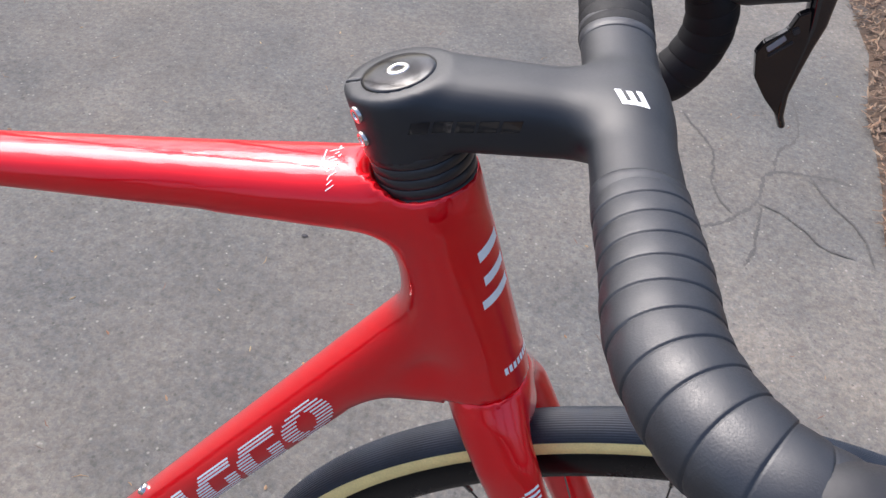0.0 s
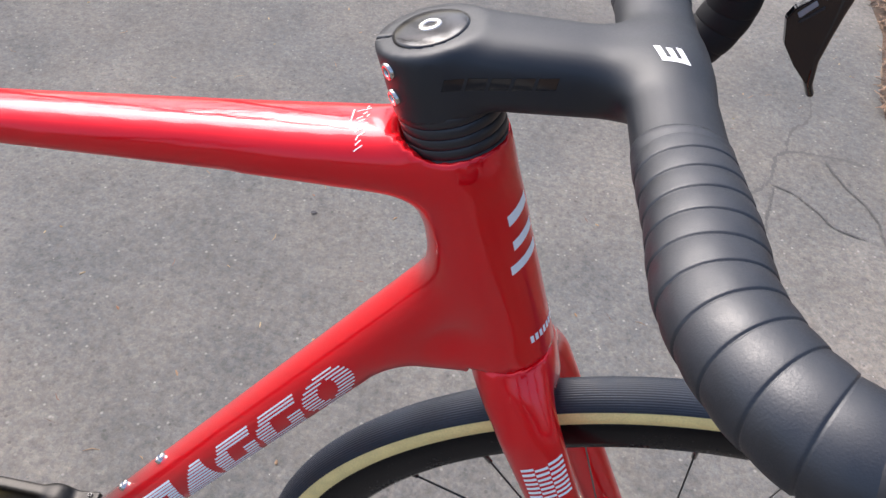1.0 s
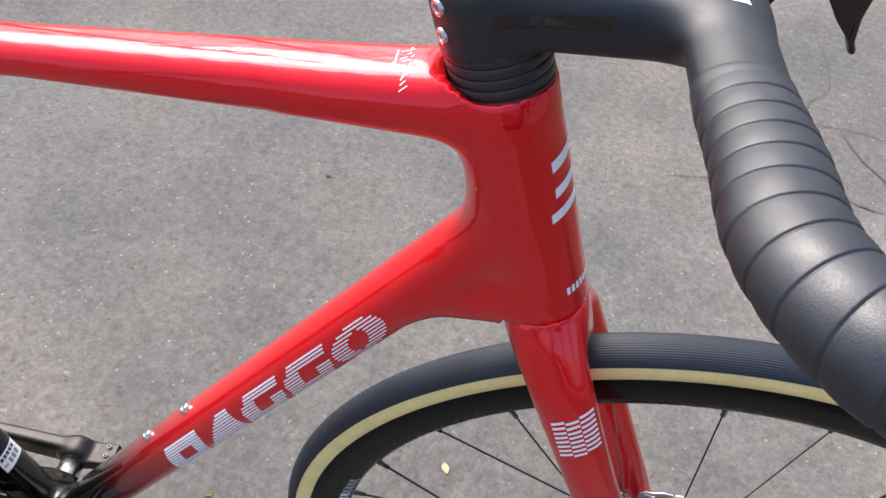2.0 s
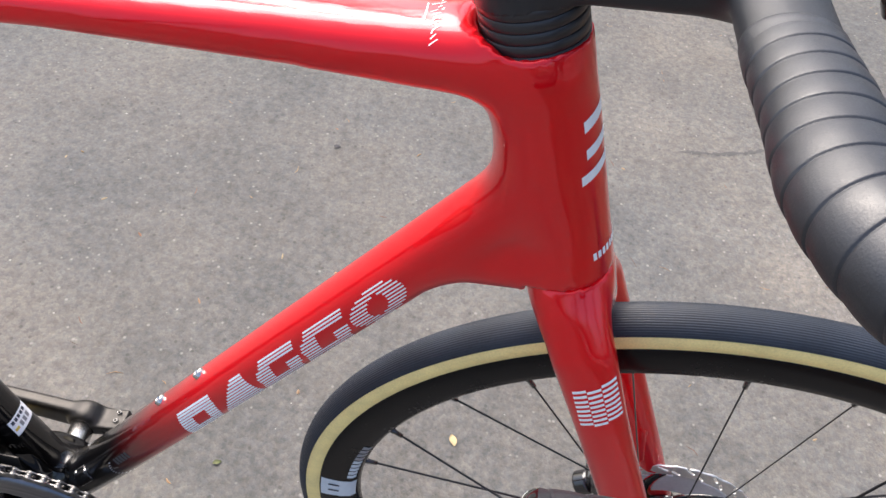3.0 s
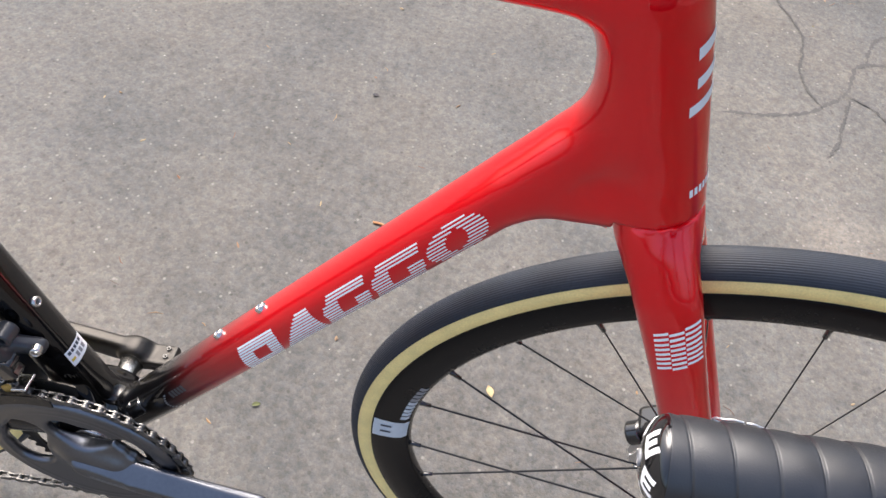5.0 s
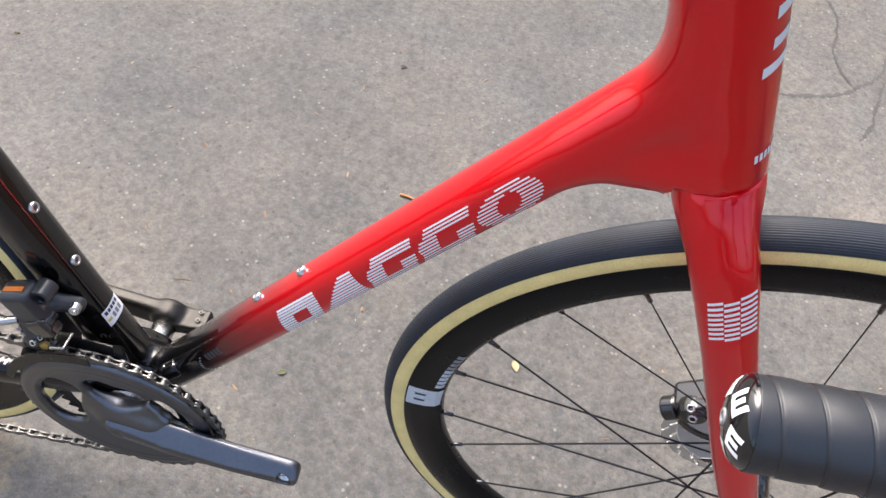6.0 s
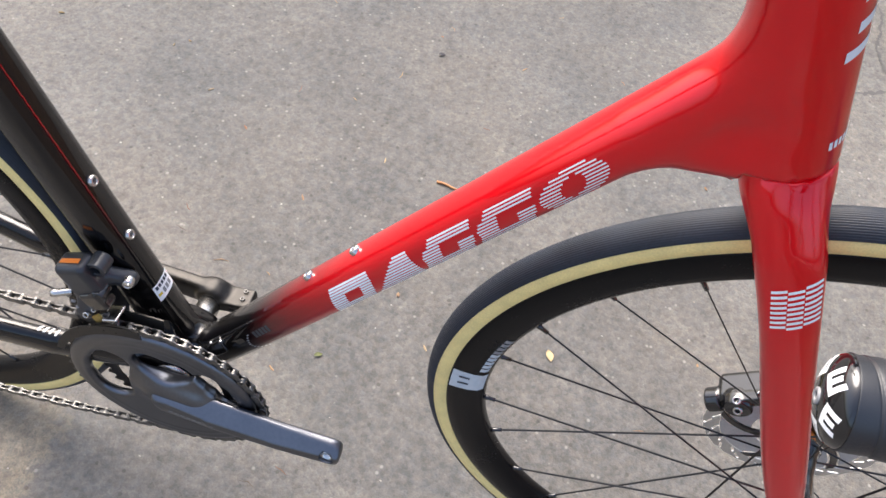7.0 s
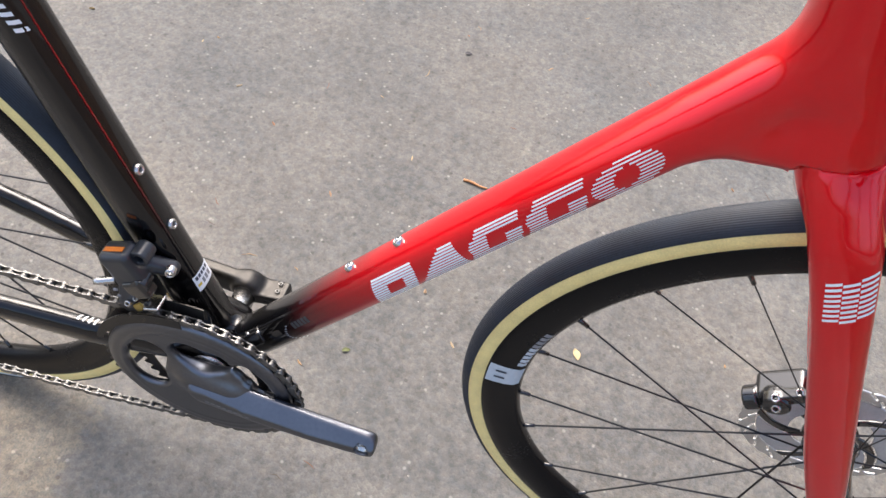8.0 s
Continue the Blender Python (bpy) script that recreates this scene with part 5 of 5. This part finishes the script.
leaf((-0.085, 0.166, 0), 30, 0.012, material("moss_leaf", (0.11, 0.12, 0.045), 0.8, 0, 0, 0.2, 400), "tiny yellow-green leaf on the asphalt")
leaf((-0.070, 0.825, 0), 20, 0.013, material("dark_leaf", (0.05, 0.045, 0.05), 0.7, 0, 0, 0.2, 400), "tiny dark leaf bit on the asphalt")


# cracks: thin jagged dark seams in the paving
def crack(points, width, seed):
    r = np.random.default_rng(seed)
    p, s = smooth_path([(x, y, 0) for x, y in points], int(18 * len(points)))
    p[1:-1, :2] += np.cumsum(r.normal(0, 0.0018, (len(p) - 2, 2)), 0) * 0.5 + r.normal(0, 0.0012, (len(p) - 2, 2))
    d = np.gradient(p[:, :2], axis=0)
    d /= np.linalg.norm(d, axis=1)[:, None]
    side = np.stack([-d[:, 1], d[:, 0]], 1)
    taper = np.minimum(1, np.minimum(np.arange(len(p)), np.arange(len(p))[::-1]) / 5)
    w = 1.0 * width * taper * r.uniform(0.2, 1.25, len(p))
    verts = [(x, y, 0.0005 + 0.0004 * seed) for q in zip(p[:, :2] - side * w[:, None], p[:, :2] + side * w[:, None]) for x, y in q]
    return verts, [(2 * i, 2 * i + 2, 2 * i + 3, 2 * i + 1) for i in range(len(p) - 1)]


CRACK = material("crack_dirt", (0.080, 0.077, 0.072), 0.95, 0, 0, 0.2, 120)
verts, faces = [], []
for seed, (points, width) in enumerate((
    ([(0.60, 0.99), (0.738, 1.013), (0.816, 1.062), (0.875, 1.12), (0.929, 1.23), (1.02, 1.24), (1.14, 1.22)], 0.0055),
    ([(0.929, 1.23), (0.965, 1.33), (1.03, 1.42), (1.05, 1.60)], 0.0045),
    ([(0.809, 0.915), (0.84, 0.99), (0.875, 1.12)], 0.0040),
    ([(0.816, 1.062), (0.78, 1.16), (0.80, 1.30), (0.74, 1.45)], 0.0035),
    ([(1.02, 1.24), (1.05, 1.15), (1.10, 1.05), (1.09, 0.95)], 0.0035),
    ([(0.875, 1.12), (0.94, 1.09), (0.99, 1.02), (1.06, 0.99)], 0.0030),
)):
    v, f = crack(points, width, seed)
    faces += [tuple(i + len(verts) for i in q) for q in f]
    verts += v
tagged(new("pavement_cracks", mesh_of("pavement_cracks", verts, faces, CRACK, False)), "dark branching cracks in the pale paving", "cracks", kind="structure")


# planted border with bark and needles
def edge_x(y):
    return 1.1665 + 0.170 * (y - 1.1) + 0.02 * math.sin(4 * y) + 0.012 * math.sin(11 * y)


BARK = leafy("bark_chips", [(0.11, 0.07, 0.04), (0.19, 0.12, 0.075), (0.05, 0.032, 0.022), (0.28, 0.20, 0.13), (0.15, 0.10, 0.07), (0.33, 0.20, 0.12)])
SOIL = material("border_soil", (0.075, 0.05, 0.034), 0.95, 0, 0, 0.6, 70, 0.008)
verts, faces = [], []
ny, nx = 220, 16
for i in range(ny + 1):
    y = -14 + 36 * i / ny
    for j in range(nx + 1):
        t = j / nx
        verts.append((edge_x(y) + 3.5 * t**1.6, y, 0.0015 + 0.05 * min(1, t * 4) + (0.02 * noise.noise((3 * y, 9 * t, 1.0)) if j else -0.004)))
faces = [(i * (nx + 1) + j, i * (nx + 1) + j + 1, (i + 1) * (nx + 1) + j + 1, (i + 1) * (nx + 1) + j) for i in range(ny) for j in range(nx)]
tagged(new("planted_border", mesh_of("planted_border", verts, faces, SOIL)), "brown soil border beside the paving", "border", kind="structure")
near_edge = sticks(15000, (0.95, 2.1), (0.2, 3.6), (0.0, 0.012), (0.008, 0.038), (0.0008, 0.0042), lambda x, y: x > edge_x(y) - 0.015 * rng.random() ** 2, 0.35)
lift = [(v[0], v[1], v[2] + (0.01 + 0.045 * min(1.0, max(0.0, (v[0] - edge_x(v[1])) * 3)))) for v in near_edge[0]]
stuff("bark_mulch", (lift, near_edge[1]), BARK, "brown bark chips and dead needles on the border", "mulch")


# the woods round the drive, out of view; gaps and heights shape light and reflections
def conifers():
    tv, tf, lv, lf = [], [], [], []
    for n_ in range(40):
        a = 2 * np.pi * n_ / 40 + rng.normal(0, 0.05)
        far = rng.uniform(7, 12) if np.sin(a) > 0.45 else rng.uniform(8.5, 19)
        if np.cos(a) < -0.75 or np.sin(a) < 0.0 and n_ % 3 or np.sin(a) > 0.45 and n_ % 2:
            continue
        x, y, high = far * np.cos(a), far * np.sin(a), rng.uniform(15, 20) if -0.85 < np.cos(a) < 0.0 and np.sin(a) > 0.45 else rng.uniform(7.5, 12.5)
        r0, k = rng.uniform(0.14, 0.26), len(tv)
        for z, r in ((-0.1, r0 * 1.3), (0.6, r0), (high, 0.02)):
            tv += [(x + r * np.cos(b), y + r * np.sin(b), z) for b in np.linspace(0, 2 * np.pi, 8, endpoint=False)]
        tf += [(k + 8 * i + j, k + 8 * i + (j + 1) % 8, k + 8 * i + 8 + (j + 1) % 8, k + 8 * i + 8 + j) for i in (0, 1) for j in range(8)]
        z = rng.uniform(1.2, 3.0)
        while z < high:
            reach = (high - z) / high * rng.uniform(2.2, 3.2) + 0.25
            for b in rng.uniform(0, 2 * np.pi, 10):
                L, droop = reach * rng.uniform(0.6, 1.1), rng.uniform(0.15, 0.5)
                d, s = np.array((np.cos(b), np.sin(b), 0)), np.array((-np.sin(b), np.cos(b), 0))
                for t in (0.35, 0.6, 0.85, 1.0):
                    for side in (-1, 1):
                        c = np.array((x, y, z)) + d * L * t - np.array((0, 0, droop * L * t * t))
                        w = L * 0.13 * (1.15 - t) + 0.05
                        q = len(lv)
                        e = c + s * side * w + d * w * 0.5 - np.array((0, 0, 0.25 * w))
                        lv += [c - d * 0.10 * L, c + d * 0.03 * L, e, e - d * 0.05 * L]
                        lf.append((q, q + 1, q + 2, q + 3))
            z += rng.uniform(0.35, 0.65)
    return (tv, tf), (lv, lf)


trunks, boughs = conifers()
stuff("conifer_trunks", trunks, material("conifer_bark", (0.10, 0.07, 0.05), 0.9, 0, 0, 0.4, 6, 0.01), "dark conifer trunks of the unseen woods round the drive", "woods", True)
stuff("conifer_boughs", boughs, leafy("conifer_green", [(0.03, 0.05, 0.02), (0.05, 0.075, 0.03), (0.025, 0.04, 0.02), (0.07, 0.09, 0.035)]), "dark green conifer boughs of the unseen surrounding woods", "woods")
